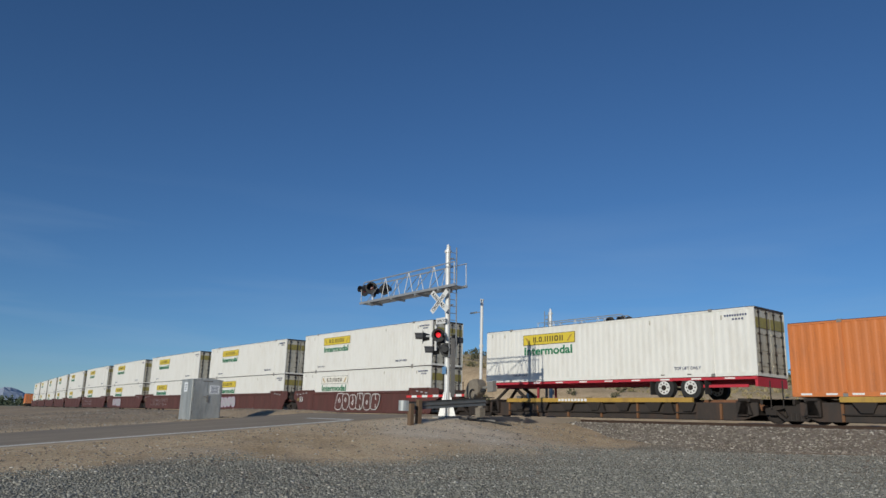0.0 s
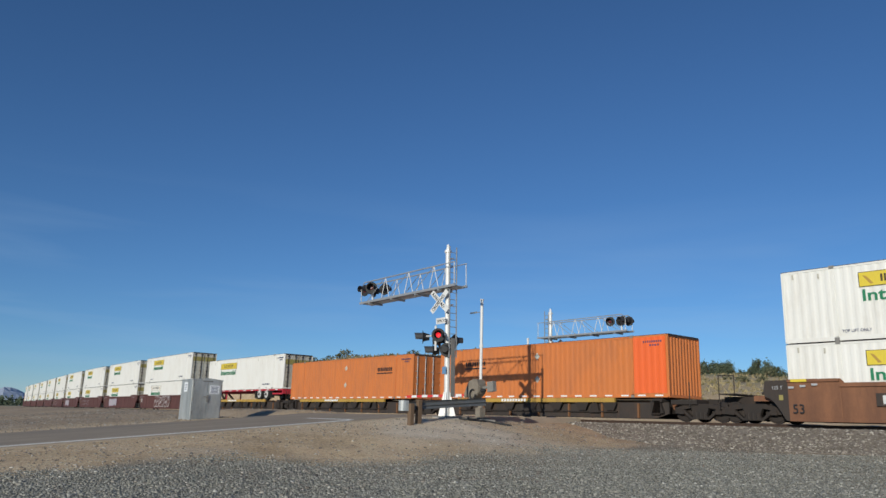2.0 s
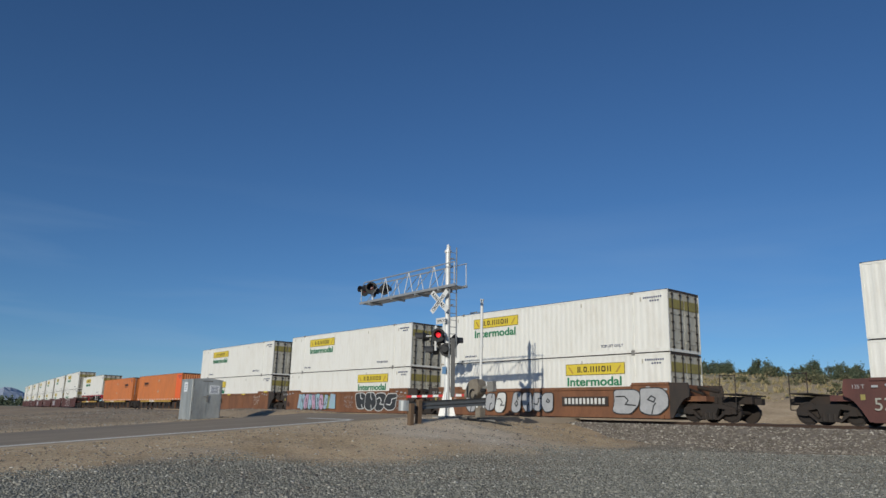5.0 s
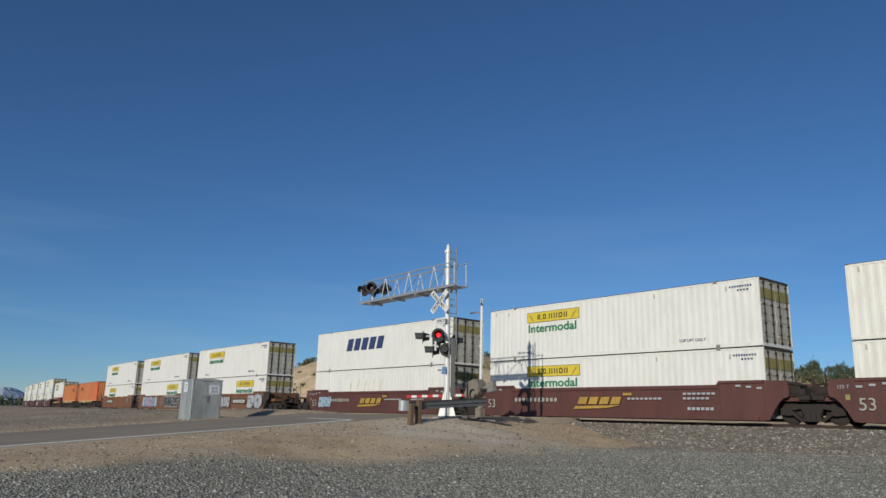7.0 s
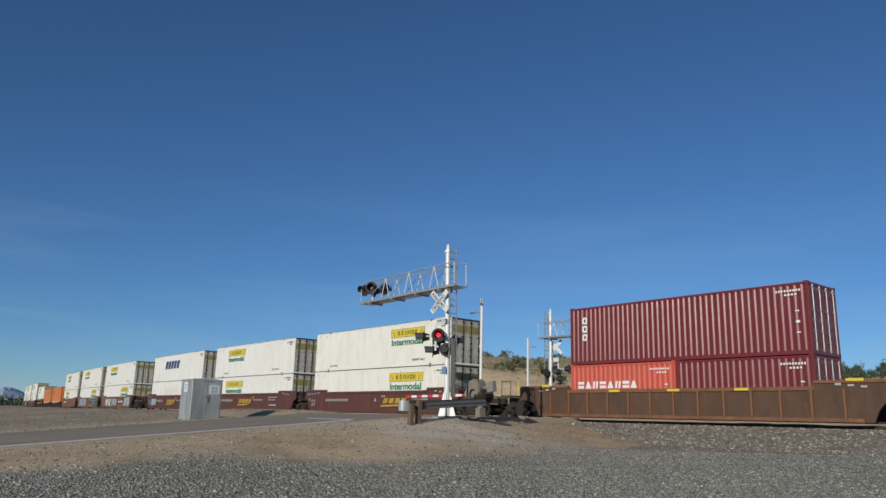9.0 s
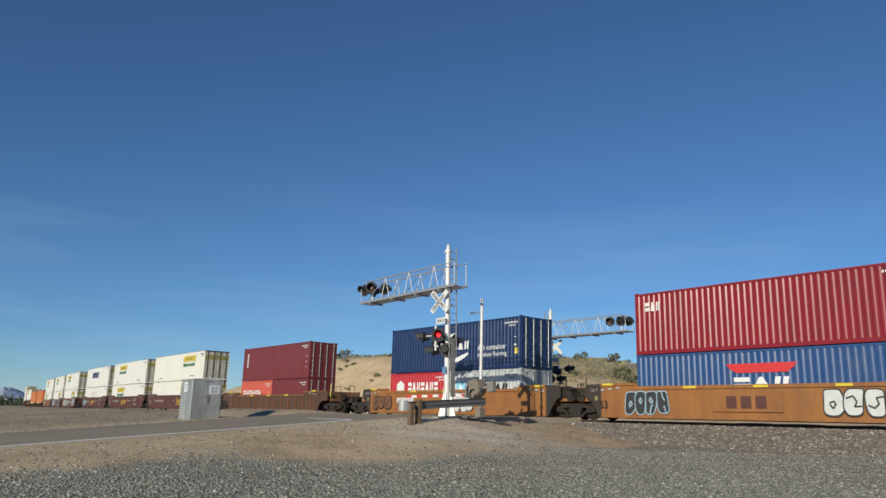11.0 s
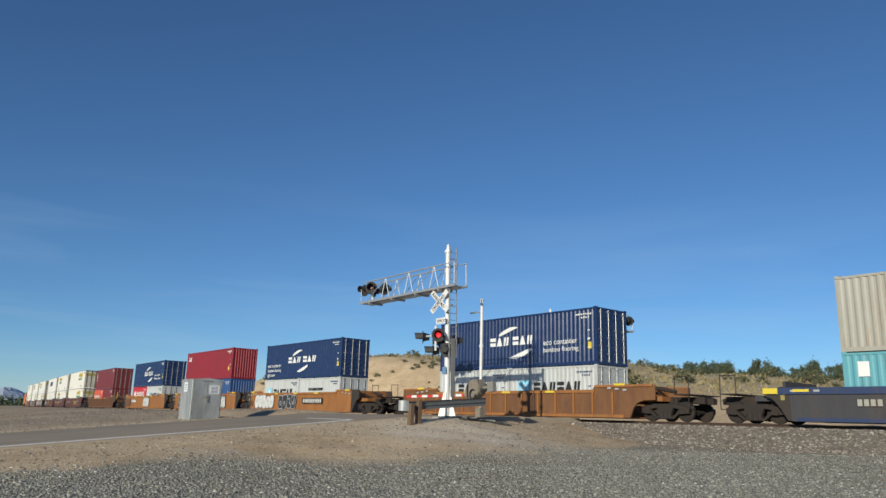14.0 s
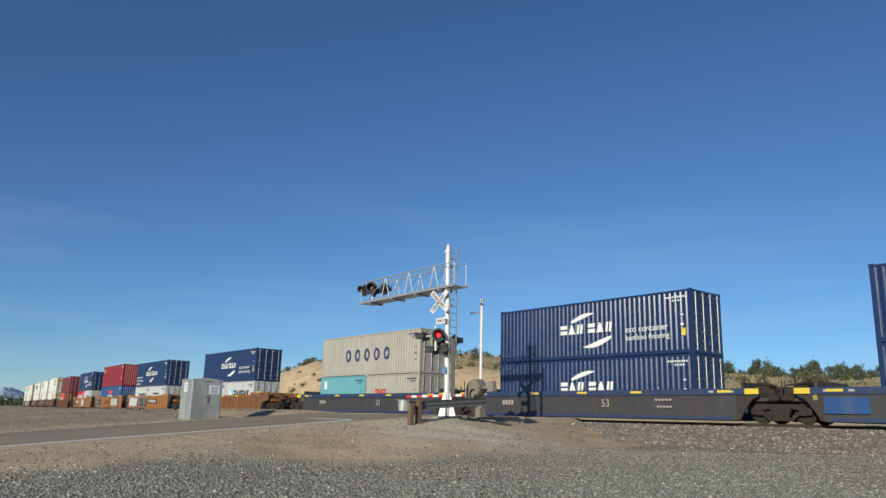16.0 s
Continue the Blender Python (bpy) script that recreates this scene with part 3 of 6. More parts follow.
def container(name, label, length, height, paint, width=2.591, ribs=(0.28, 0.033), domestic=False, frame_paint=None, doors=True, inset=None):
    """A box container, standing on z = 0 with its middle at x = 0; its doors look towards +x."""
    c = thing(name, label, "container", "containers on the train")
    height -= 0.03
    hl, hw = length / 2, width / 2
    fp = M[frame_paint or paint]
    p = M[paint]
    bm = B()
    post = 0.10
    spots = [hl - post / 2]
    if domestic:
        spots.append(hl - 1.98)      # lifting posts at the 40 foot points
    for sx in (-1, 1):
        for px in spots:
            for sy in (-1, 1):
                box(bm, (sx * px, sy * (hw - 0.03), height / 2), (post if px == spots[0] else 0.13, 0.06, height - 0.1))
        box(bm, (sx * (hl - 0.04), 0, 0.07), (0.08, width - 0.06, 0.13))
        box(bm, (sx * (hl - 0.04), 0, height - 0.06), (0.08, width - 0.06, 0.11))
    for sy in (-1, 1):
        box(bm, (0, sy * (hw - 0.03), 0.085), (length - 0.2, 0.06, 0.16))
        box(bm, (0, sy * (hw - 0.03), height - 0.05), (length - 0.2, 0.06, 0.09))
    part("frame", bm, fp, c)
    panel = B()
    corrugated(panel, -hl + 0.1, hl - 0.1, 0, 0.15, height - 0.09, ribs[0], ribs[1], 1)
    side = finish(panel, "side_panel", p)
    a = again("side_panel", side, c, 0, -hw + 0.012, 0, 0)
    a.matrix_basis = Matrix.Translation((0, -hw + 0.012, 0)) @ Matrix.Diagonal((1, -1, 1, 1))
    again("side_panel", side, c, 0, hw - 0.012, 0)
    part("roof", box(B(), (0, 0, height - 0.03), (length - 0.12, width - 0.1, 0.03)), p, c)
    part("floor_pan", box(B(), (0, 0, 0.1), (length - 0.12, width - 0.1, 0.08)), M["steel"], c)
    part("front_wall", corrugated(B(), -hw + 0.08, hw - 0.08, -hl + 0.02, 0.14, height - 0.11, 0.25, 0.04, -1, True), p, c)
    if doors:
        for sy in (-1, 1):
            d = part("door", box(B(), (hl - 0.045, sy * (hw / 2 - 0.02), height / 2), (0.05, hw - 0.09, height - 0.26)), M["door_grey"] if domestic and paint in ("white", "cream") else p, c)
            rib = shared_rib(hw - 0.22, M["door_grey"] if domestic and paint in ("white", "cream") else p)
            for k in range(4):
                again("rib", rib, d, hl - 0.012, sy * (hw / 2 - 0.02), 0.45 + k * (height - 0.7) / 3.3)
            if domestic and paint in ("white", "cream"):
                part("name_panel", box(B(), (hl + 0.006, sy * (hw / 2 - 0.02), height - 0.66), (0.008, hw - 0.14, 0.44)), M["olive"], d, "grimy dull yellow panel")
            for off in (0.22, 0.78):
                rodm = rod(B(), (hl + 0.02, sy * (0.06 + off * (hw - 0.12)), 0.12), (hl + 0.02, sy * (0.06 + off * (hw - 0.12)), height - 0.1), 0.024, 6)
                for hz in (0.2, 0.95, 1.35, height - 0.22):
                    box(rodm, (hl + 0.02, sy * (0.06 + off * (hw - 0.12)), hz), (0.05, 0.14, 0.06))
                for gz_ in (0.55, 1.75):
                    box(rodm, (hl + 0.03, sy * (0.06 + off * (hw - 0.12)) - 0.06, gz_), (0.02, 0.22, 0.035))
                part("locking_bar", rodm, M["steel"] if domestic and paint != "orange" else M["bar"], d, "grimy locking bar" if domestic and paint != "orange" else "galvanised locking bar")
    else:
        e = corrugated(B(), -hw + 0.08, hw - 0.08, hl - 0.02, 0.14, height - 0.11, 0.25, 0.04, 1, True)
        part("end_wall", e, p, c)
    cast_me = finish(box(B(), (0, 0, 0), (0.178, 0.12, 0.12)), "corner_casting", M["cast"] if domestic else fp)
    for sx in (-1, 1):
        for px in ([hl - 0.089] if not domestic else [hl - 1.98]):
            for sy in (-1, 1):
                for z in (0.06, height - 0.03):
                    again("corner_casting", cast_me, c, sx * px, sy * (hw - 0.04), z)
    code = M["mark_white"] if paint in ("navy", "blue", "maroon", "crimson", "red", "coral") else M["ink"]
    if domestic:
        part("top_soot", box(B(), (0, -hw + 0.005, height - 0.008), (length - 0.02, 0.02, 0.02)), M["soot"], c, "sooty top edge")
        part("end_header", box(B(), (hl - 0.005, 0, height - 0.05), (0.02, width - 0.12, 0.11)), M["soot"], c, "sooty door header")
    row("code_mark", hl - 1.35, height - 0.36, 1.05, 0.085, 9, -hw - 0.011, code, c, 0.6, 0.005)
    row("code_mark", hl - 1.0, height - 0.52, 0.55, 0.075, 4, -hw - 0.011, code, c, 0.6, 0.005)
    if not domestic:
        for k in range(3):
            part("code_mark", box(B(), (hl - 0.5, -hw - 0.011, height * (0.30 + 0.15 * k)), (0.16, 0.005, 0.05 + 0.05 * (k % 2))), code, c)
    return c


def crescent(bm, x, z, w, h, y, up=1):
    """A tapering sweep of paint."""
    n = 10
    top, low = [], []
    for i in range(n + 1):
        f = i / n
        zz = h * math.sin(f * math.pi / 2) if up > 0 else h * (1 - math.cos(f * math.pi / 2))
        th = 0.30 * h * math.sin(math.pi * min(1, 0.12 + f * 0.9)) ** 0.8 + 0.01
        if up < 0:
            th = 0.30 * h * math.sin(math.pi * min(1, 0.12 + (1 - f) * 0.9)) ** 0.8 + 0.01
        top.append(bm.verts.new((x + f * w, y, z + zz + th)))
        low.append(bm.verts.new((x + f * w, y, z + zz - th)))
    for i in range(n):
        bm.faces.new((low[i], low[i + 1], top[i + 1], top[i]))
    return bm


def marks_navy(c, hw, height, variant=0, words=("eco container", "bamboo flooring")):
    y = -hw - 0.006
    x0, w = ((-1.65, 3.45) if variant == 0 else (-2.15, 4.6))
    bm = B()
    crescent(bm, x0 + 0.75, 1.86, 1.5, 0.36, y)
    crescent(bm, x0 + 1.55, 0.56, 1.75, 0.42, y, -1)
    part("swoosh", bm, M["mark_white"], c)
    outlines("name_shape", x0, 1.25, w * 0.93, 0.48, 6, y, M["mark_white"], c, 0.11, w * 0.06)
    wx, wz = (2.5, 1.12) if variant == 0 else (-5.7, 1.0)
    for i, w_ in enumerate(words):
        letters("word", w_, 0.42 if i == 0 else 0.36, M["mark_white"], c, wx, y, wz - i * 0.38, "white lettering")
    part("data_plate", box(B(), (5.65, y, 0.95), (0.22, 0.006, 0.34)), M["yellow"], c)


STACK = {}


def stack_proto(key):
    """Containers are built once for each look and then copied."""
    if key in STACK:
        return copy_thing(STACK[key], Matrix())
    L53, H = 16.154, 2.896
    if key in ("hunt_left", "hunt_right", "hunt_pale", "plain", "hunt_end"):
        lab = {"hunt_left": "white ribbed 53-foot container with a yellow name panel", "hunt_right": "white ribbed container with yellow panel near its doors", "hunt_pale": "white container with a faded name panel", "plain": "plain off-white ribbed 53-foot container", "hunt_end": "cream container with a yellow name panel by the doors"}[key]
        c = container("container", lab, L53, H, "cream" if key in ("plain", "hunt_end") else "white", ribs=(0.33, 0.012), domestic=True)
        if key in ("hunt_left", "hunt_pale"):
            marks_intermodal(c, -5.15, 1.2955, key == "hunt_pale")
        elif key == "hunt_right":
            marks_intermodal(c, 1.95, 1.2955)
        elif key == "hunt_end":
            marks_intermodal(c, 1.8, 1.2955)
        letters("word", "TOP LIFT ONLY", 0.19, M["ink"], c, 4.2, -1.306, 0.34, "small dark lettering")
        letters("word", "TOP LIFT ONLY", 0.15, M["ink"], c, -5.9, -1.306, 0.30, "small dark lettering")
        for bx, bz in ((-7.6, 2.62), (-6.6, 2.55), (6.6, 2.5), (3.0, 2.55)):
            part("tag", box(B(), (bx, -1.302, bz), (0.07, 0.006, 0.2)), M["door_grey"], c)
    elif key in ("swift", "swift_pale"):
        c = container("container", "white container with slanted dark name blocks" if key == "swift" else "white container with faded name blocks", L53, H, "white", ribs=(0.33, 0.012), domestic=True)
        bm = B()
        for k in range(5):
            x = -3.9 + k * 0.95
            prism(bm, [(x, 1.35), (x + 0.7, 1.35), (x + 0.95, 2.2), (x + 0.25, 2.2)], -1.312, -1.306)
        part("name_blocks", bm, M["ink"] if key == "swift" else M["cream"], c)
    elif key in ("orange", "orange_two"):
        c = container("container", "orange ribbed 53-foot container with white reflector dashes", L53, H, "orange", ribs=(0.33, 0.012), domestic=True, doors=key == "orange")
        nx0 = 3.95 if key == "orange" else -5.82
        row("name_block", nx0 + 0.05, 1.84, 1.75, 0.24, 9, -1.306, M["black"], c, 0.6)
        part("underline", box(B(), (nx0 + 0.92, -1.306, 1.70), (1.8, 0.006, 0.07)), M["black"], c)
        for dz in (2.18, 0.98):
            d = part("placard", box(B(), (0, 0, 0), (0.27, 0.006, 0.27)), M["door_grey"], c, "grey diamond placard holder")
            d.matrix_basis = pose(0.03, -1.304, dz, 0, 45, 0)
        row("reflector", -8.0, 0.06, 16.0, 0.07, 17, -1.303, M["mark_white"], c, 0.45)
        if key == "orange_two":
            part("end_band", corrugated(B(), 6.2, 7.95, -1.302, 0.2, 2.78, 0.33, 0.012, -1), M["orange_bright"], c, "fresher orange panel")
    elif key in ("navy", "navy_big"):
        c = container("container", "navy blue corrugated 40-foot container with white name marks", 12.192, H, "navy", 2.438)
        marks_navy(c, 1.219, H, 1 if key == "navy_big" else 0, ("eco container", "bamboo flooring", "light steel") if key == "navy_big" else ("eco container", "bamboo flooring"))
    elif key == "cosco":
        c = container("container", "weathered beige 40-foot container with dark blue name rings", 12.192, 2.896, "sand", 2.438)
        for k in range(5):
            x = -2.45 + k * 1.2
            bm = B()
            ring = []
            for j in range(14):
                ca, sa = math.cos(j * math.pi / 7), math.sin(j * math.pi / 7)
                ring.append([bm.verts.new((x + 0.84 * r * ca, -1.226, 1.42 + 1.08 * q * sa)) for r, q in ((0.20, 0.24), (0.40, 0.42))])
            for j in range(14):
                bm.faces.new((ring[j][0], ring[j][1], ring[(j + 1) % 14][1], ring[(j + 1) % 14][0]))
            part("name_ring", bm, M["ink"], c)
    elif key == "maroon":
        c = container("container", "dark red corrugated 40-foot container with white marks", 12.192, H, "maroon", 2.438)
        [part("name_shape", hollow(B(), -5.15, 1.35 + 0.42 * k, 0.3, 0.34, -1.226, 0.09), M["mark_white"], c) for k in range(3)]
    elif key == "crimson":
        c = container("container", "sooty crimson corrugated 40-foot container with white mark", 12.192, H, "crimson", 2.438, doors=False)
        outlines("name_shape", -5.55, 2.0, 0.85, 0.42, 3, -1.226, M["mark_white"], c, 0.08)
        part("data_plate", box(B(), (5.3, -1.226, 0.95), (0.3, 0.006, 0.4)), M["yellow"], c)
    elif key == "blue":
        c = container("container", "faded blue corrugated 40-foot container with red sweep", 12.192, H, "blue", 2.438, doors=False)
        bm = B()
        prism(bm, [(-1.6, 2.3), (1.4, 2.3), (1.25, 2.1), (1.0, 1.92), (-1.15, 1.92), (-1.45, 2.1)], -1.229, -1.223)
        part("sweep", bm, M["mark_red"], c)
        outlines("name_shape", -1.35, 1.28, 2.5, 0.46, 3, -1.226, M["mark_white"], c, 0.16)
    elif key in ("teal20", "oocl20", "maersk20", "maersk20_plain", "sitebox20", "grey20", "coral20", "maroon20"):
        look_of = {"teal20": ("teal", "faded teal 20-foot container", 2.591), "oocl20": ("sand", "beige 20-foot container with red name blocks", 2.591), "maersk20": ("grey", "light grey 20-foot container with black name blocks", 2.591), "maersk20_plain": ("grey", "light grey 20-foot container with small lettering", 2.591), "sitebox20": ("red", "bright red 20-foot container with white marks", 2.591), "grey20": ("grey", "pale grey 20-foot container", 2.591), "coral20": ("coral", "faded red 20-foot container with white marks", 2.591), "maroon20": ("maroon", "dark red 20-foot container", 2.591)}[key]
        c = container("container", look_of[1], 6.058, look_of[2], look_of[0], 2.438)
        if key == "oocl20":
            outlines("name_shape", -1.9, 1.2, 1.35, 0.42, 4, -1.226, M["mark_red"], c, 0.09)
        elif key == "maersk20":
            outlines("name_shape", -1.3, 1.32, 3.3, 0.46, 6, -1.226, M["black"], c)
            panel = part("emblem", box(B(), (-2.0, -1.226, 1.5), (0.8, 0.006, 0.75)), M["sky_mark"], c)
            star = B()
            for k in range(7):
                a = k * 2 * math.pi / 7
                rod(star, (-2.0, -1.232, 1.5), (-2.0 + 0.3 * math.sin(a), -1.232, 1.5 + 0.3 * math.cos(a)), 0.07, 4, 0.005)
            part("star", star, M["mark_white"], panel)
        elif key == "maersk20_plain":
            row("name_block", -1.6, 1.6, 2.2, 0.2, 10, -1.226, M["black"], c)
        elif key == "sitebox20":
            outlines("name_shape", -1.1, 1.42, 3.1, 0.55, 7, -1.226, M["mark_white"], c, 0.12)
            em = B()
            prism(em, [(-2.3, 1.42), (-1.9, 1.2), (-1.5, 1.42), (-1.5, 1.88), (-1.9, 2.1), (-2.3, 1.88)], -1.229, -1.223)
            part("emblem", em, M["mark_white"], c)
        elif key == "coral20":
            outlines("name_shape", -2.6, 1.4, 3.6, 0.34, 8, -1.226, M["mark_white"], c, 0.08)
        elif key == "teal20":
            part("data_plate", box(B(), (-2.3, -1.226, 1.95), (0.4, 0.006, 0.55)), M["mark_white"], c)
    STACK[key] = c
    return c


# ---- railway cars ----
PARTS = {}


def shared(key, make, material):
    if key not in PARTS:
        PARTS[key] = finish(make(), key.split("/")[0], material)
    return PARTS[key]


def wheel_bm():
    bm = B()
    rod(bm, (0, -0.07, 0), (0, 0.07, 0), 0.44, 20)
    rod(bm, (0, -0.09, 0), (0, -0.06, 0), 0.36, 20, 0.40)
    rod(bm, (0, -0.16, 0), (0, -0.05, 0), 0.12, 12)
    return bm


def side_frame_bm():
    bm = B()
    prism(bm, [(-1.22, 0.36), (-1.22, 0.60), (-0.55, 0.78), (0.55, 0.78), (1.22, 0.60), (1.22, 0.36), (0.98, 0.36), (0.92, 0.52), (0.42, 0.60), (0.30, 0.30), (0.42, 0.12), (-0.42, 0.12), (-0.30, 0.30), (-0.42, 0.60), (-0.92, 0.52), (-0.98, 0.36)], -0.09, 0.09)
    prism(bm, [(-0.92, 0.50), (-0.42, 0.10), (-0.34, 0.16), (-0.78, 0.54)], -0.10, 0.10)
    prism(bm, [(0.92, 0.50), (0.42, 0.10), (0.34, 0.16), (0.78, 0.54)], -0.10, 0.10)
    for x in (-0.89, 0.89):
        box(bm, (x, 0, 0.44), (0.26, 0.24, 0.2))
    for k in (-0.2, 0, 0.2):
        rod(bm, (k, -0.05, 0.14), (k, -0.05, 0.42), 0.075, 8)
    return bm


def truck(car, x):
    """A two-axle truck with its wheels under a car."""
    bm = box(B(), (0, 0, 0.52), (0.4, 2.0, 0.3))
    for k in (-0.89, 0.89):
        rod(bm, (k, -0.95, 0.44), (k, 0.95, 0.44), 0.08, 8)
        box(bm, (k * 0.5, 0, 0.42), (0.12, 1.5, 0.2))
    if "truck" not in PARTS:
        PARTS["truck"] = finish(bm, "truck", M["steel"])
    t = again("truck", PARTS["truck"], car, x)
    for sy in (-1, 1):
        f = again("side_frame", shared("side_frame", side_frame_bm, M["steel"]), t, 0, sy * 1.0, 0)
        for k in (-0.89, 0.89):
            w = again("wheel", shared("wheel", wheel_bm, M["wheel"]), t, k, sy * 0.76, 0.44)
            if sy > 0:
                w.matrix_basis = pose(k, sy * 0.76, 0.44, 0, 0, 180)
    return t


def ribbon(bm, pts, width, y):
    """A fat flat brush stroke with round joints."""
    for k, (x, z) in enumerate(pts):
        vs = [bm.verts.new((x + width / 2 * math.cos(a * math.pi / 5), y - 0.0004 * k, z + width / 2 * math.sin(a * math.pi / 5))) for a in range(10)]
        bm.faces.new(vs)
    for k in range(len(pts) - 1):
        (x0, z0), (x1, z1) = pts[k], pts[k + 1]
        d = math.hypot(x1 - x0, z1 - z0) or 1
        ux, uz = -(z1 - z0) / d * width / 2, (x1 - x0) / d * width / 2
        yy = y - 0.0002 - 0.0004 * k
        bm.faces.new([bm.verts.new(q) for q in ((x0 + ux, yy, z0 + uz), (x1 + ux, yy, z1 + uz), (x1 - ux, yy, z1 - uz), (x0 - ux, yy, z0 - uz))])


def blob(cx, cz, a, b, grow, wob):
    """The outline of a swollen shape; wob holds its own bulges."""
    pts = []
    for k in range(26):
        t = 2 * math.pi * k / 26
        c, q = math.cos(t), math.sin(t)
        u = math.copysign(abs(c) ** 0.62, c)
        v = math.copysign(abs(q) ** 0.62, q)
        r = 1 + wob[0] * math.sin(2 * t + wob[1]) + wob[2] * math.sin(3 * t + wob[3])
        pts.append((cx + u * (a * r + grow) + wob[4] * v * b, cz + v * (b * (1 + 0.5 * wob[2] * math.sin(3 * t)) + grow)))
    return pts


def graffiti(car, seed, x, z, w, h, n, fill, edge, y, label, extra=None, alt=None):
    """Swollen sprayed shapes in a row, outlined, each a piece of its own."""
    rnd = random.Random(seed)
    cw = w / n
    for i in range(n):
        cx, cz = x + (i + 0.5) * cw + rnd.uniform(-0.06, 0.06) * cw, z + h * rnd.uniform(0.47, 0.53)
        a, b = cw * rnd.uniform(0.46, 0.54), h * rnd.uniform(0.42, 0.50)
        wob = (rnd.uniform(0.04, 0.12), rnd.uniform(0, 6), rnd.uniform(0.04, 0.13), rnd.uniform(0, 6), rnd.uniform(-0.12, 0.22))
        yy = y - 0.010 * (i % 2)
        under, over = B(), B()
        prism(under, blob(cx, cz, a, b, 0.035, wob), yy, yy + 0.002)
        prism(over, blob(cx, cz, a, b, -0.015, wob), yy - 0.003, yy - 0.001)
        g = part("graffiti_shape", under, M[edge], car, label)
        part("fill", over, M[alt if alt and i % 2 else fill], g)
        line = extra or edge
        tall, kind = rnd.choice((-1, 1)), rnd.randrange(4)
        strokes = []
        if kind in (0, 2):
            strokes.append([(-0.05, 0.95 * tall), (0.1, 0.35 * tall), (0.3, 0.2 * tall)])
        if kind in (1, 2):
            strokes.append([(-0.28, -0.12 * tall), (0.0, -0.42 * tall), (0.3, -0.1 * tall), (0.05, 0.12 * tall), (-0.28, -0.12 * tall)])
        if kind == 3:
            strokes.append([(-0.7, 0.3 * tall), (-0.1, 0.42 * tall), (0.25, 0.05 * tall), (0.1, -0.3 * tall), (0.75, -0.35 * tall)])
        if kind == 0:
            strokes.append([(0.35, -0.95 * tall), (0.2, -0.45 * tall)])
        for stroke in strokes:
            cut = B()
            ribbon(cut, [(cx + (u + rnd.uniform(-0.08, 0.08) + wob[4] * v) * a, cz + (v + rnd.uniform(-0.08, 0.08)) * b) for u, v in stroke], min(0.065, 0.09 * h), yy - 0.005)
            part("sprayed_line", cut, M[line], g)


def scribble(car, seed, x, z, w, h, lines, material, y, label):
    """Thin scrawled lines of paint, not to be read."""
    rnd = random.Random(seed)
    for j in range(lines):
        bm = B()
        zz, q = z + h * (1 - (j + 0.5) / lines), x
        while q < x + w * (0.8 + 0.2 * rnd.random()):
            k = rnd.randrange(2, 5)
            ribbon(bm, [(q + 0.05 * i + rnd.uniform(-0.03, 0.03), zz + rnd.uniform(-0.4, 0.4) * h / lines) for i in range(k)], 0.028, y)
            q += 0.05 * k + 0.05
        part("scrawl", bm, M[material], car, label if j == 0 else "")


def well_side_bm(sy, ribbed, flat):
    """The long side sheet of a well car, stepped up at its ends."""
    bm = B()
    y0, y1 = sorted((sy * 1.36, sy * 1.44))
    if ribbed:
        pts = [(-8.12, 0.12), (8.12, 0.12), (8.30, 0.55), (8.52, 0.80), (8.9, 0.92), (9.5, 0.94), (9.5, 1.60), (6.1, 1.66), (5.95, 1.43), (-5.95, 1.43), (-6.1, 1.66), (-9.5, 1.60), (-9.5, 0.94), (-8.9, 0.92), (-8.52, 0.80), (-8.30, 0.55)]
    else:
        pts = [(-8.06, 0.12), (8.06, 0.12), (8.06, 1.72), (6.1, 1.72), (5.95, 1.55), (-5.95, 1.55), (-6.1, 1.72), (-8.06, 1.72)]
        if flat:
            pts = [(x, min(z, 1.37)) for x, z in pts]
    prism(bm, pts, y0, y1)
    return bm


def end_panel_bm(sx, sy, flat):
    """The sheet over half a truck, cut away along the wheels."""
    y0, y1 = sorted((sy * 1.355, sy * 1.435))
    top = 1.37 if flat else 1.70
    pts = [(8.06, 0.14), (8.20, 0.14), (8.42, 0.52), (8.62, 0.80), (8.80, 0.98), (9.02, 1.06), (9.06, 1.30), (8.98, top - 0.02), (8.06, top)]
    return prism(B(), [(sx * x, z) for x, z in pts], y0, y1)


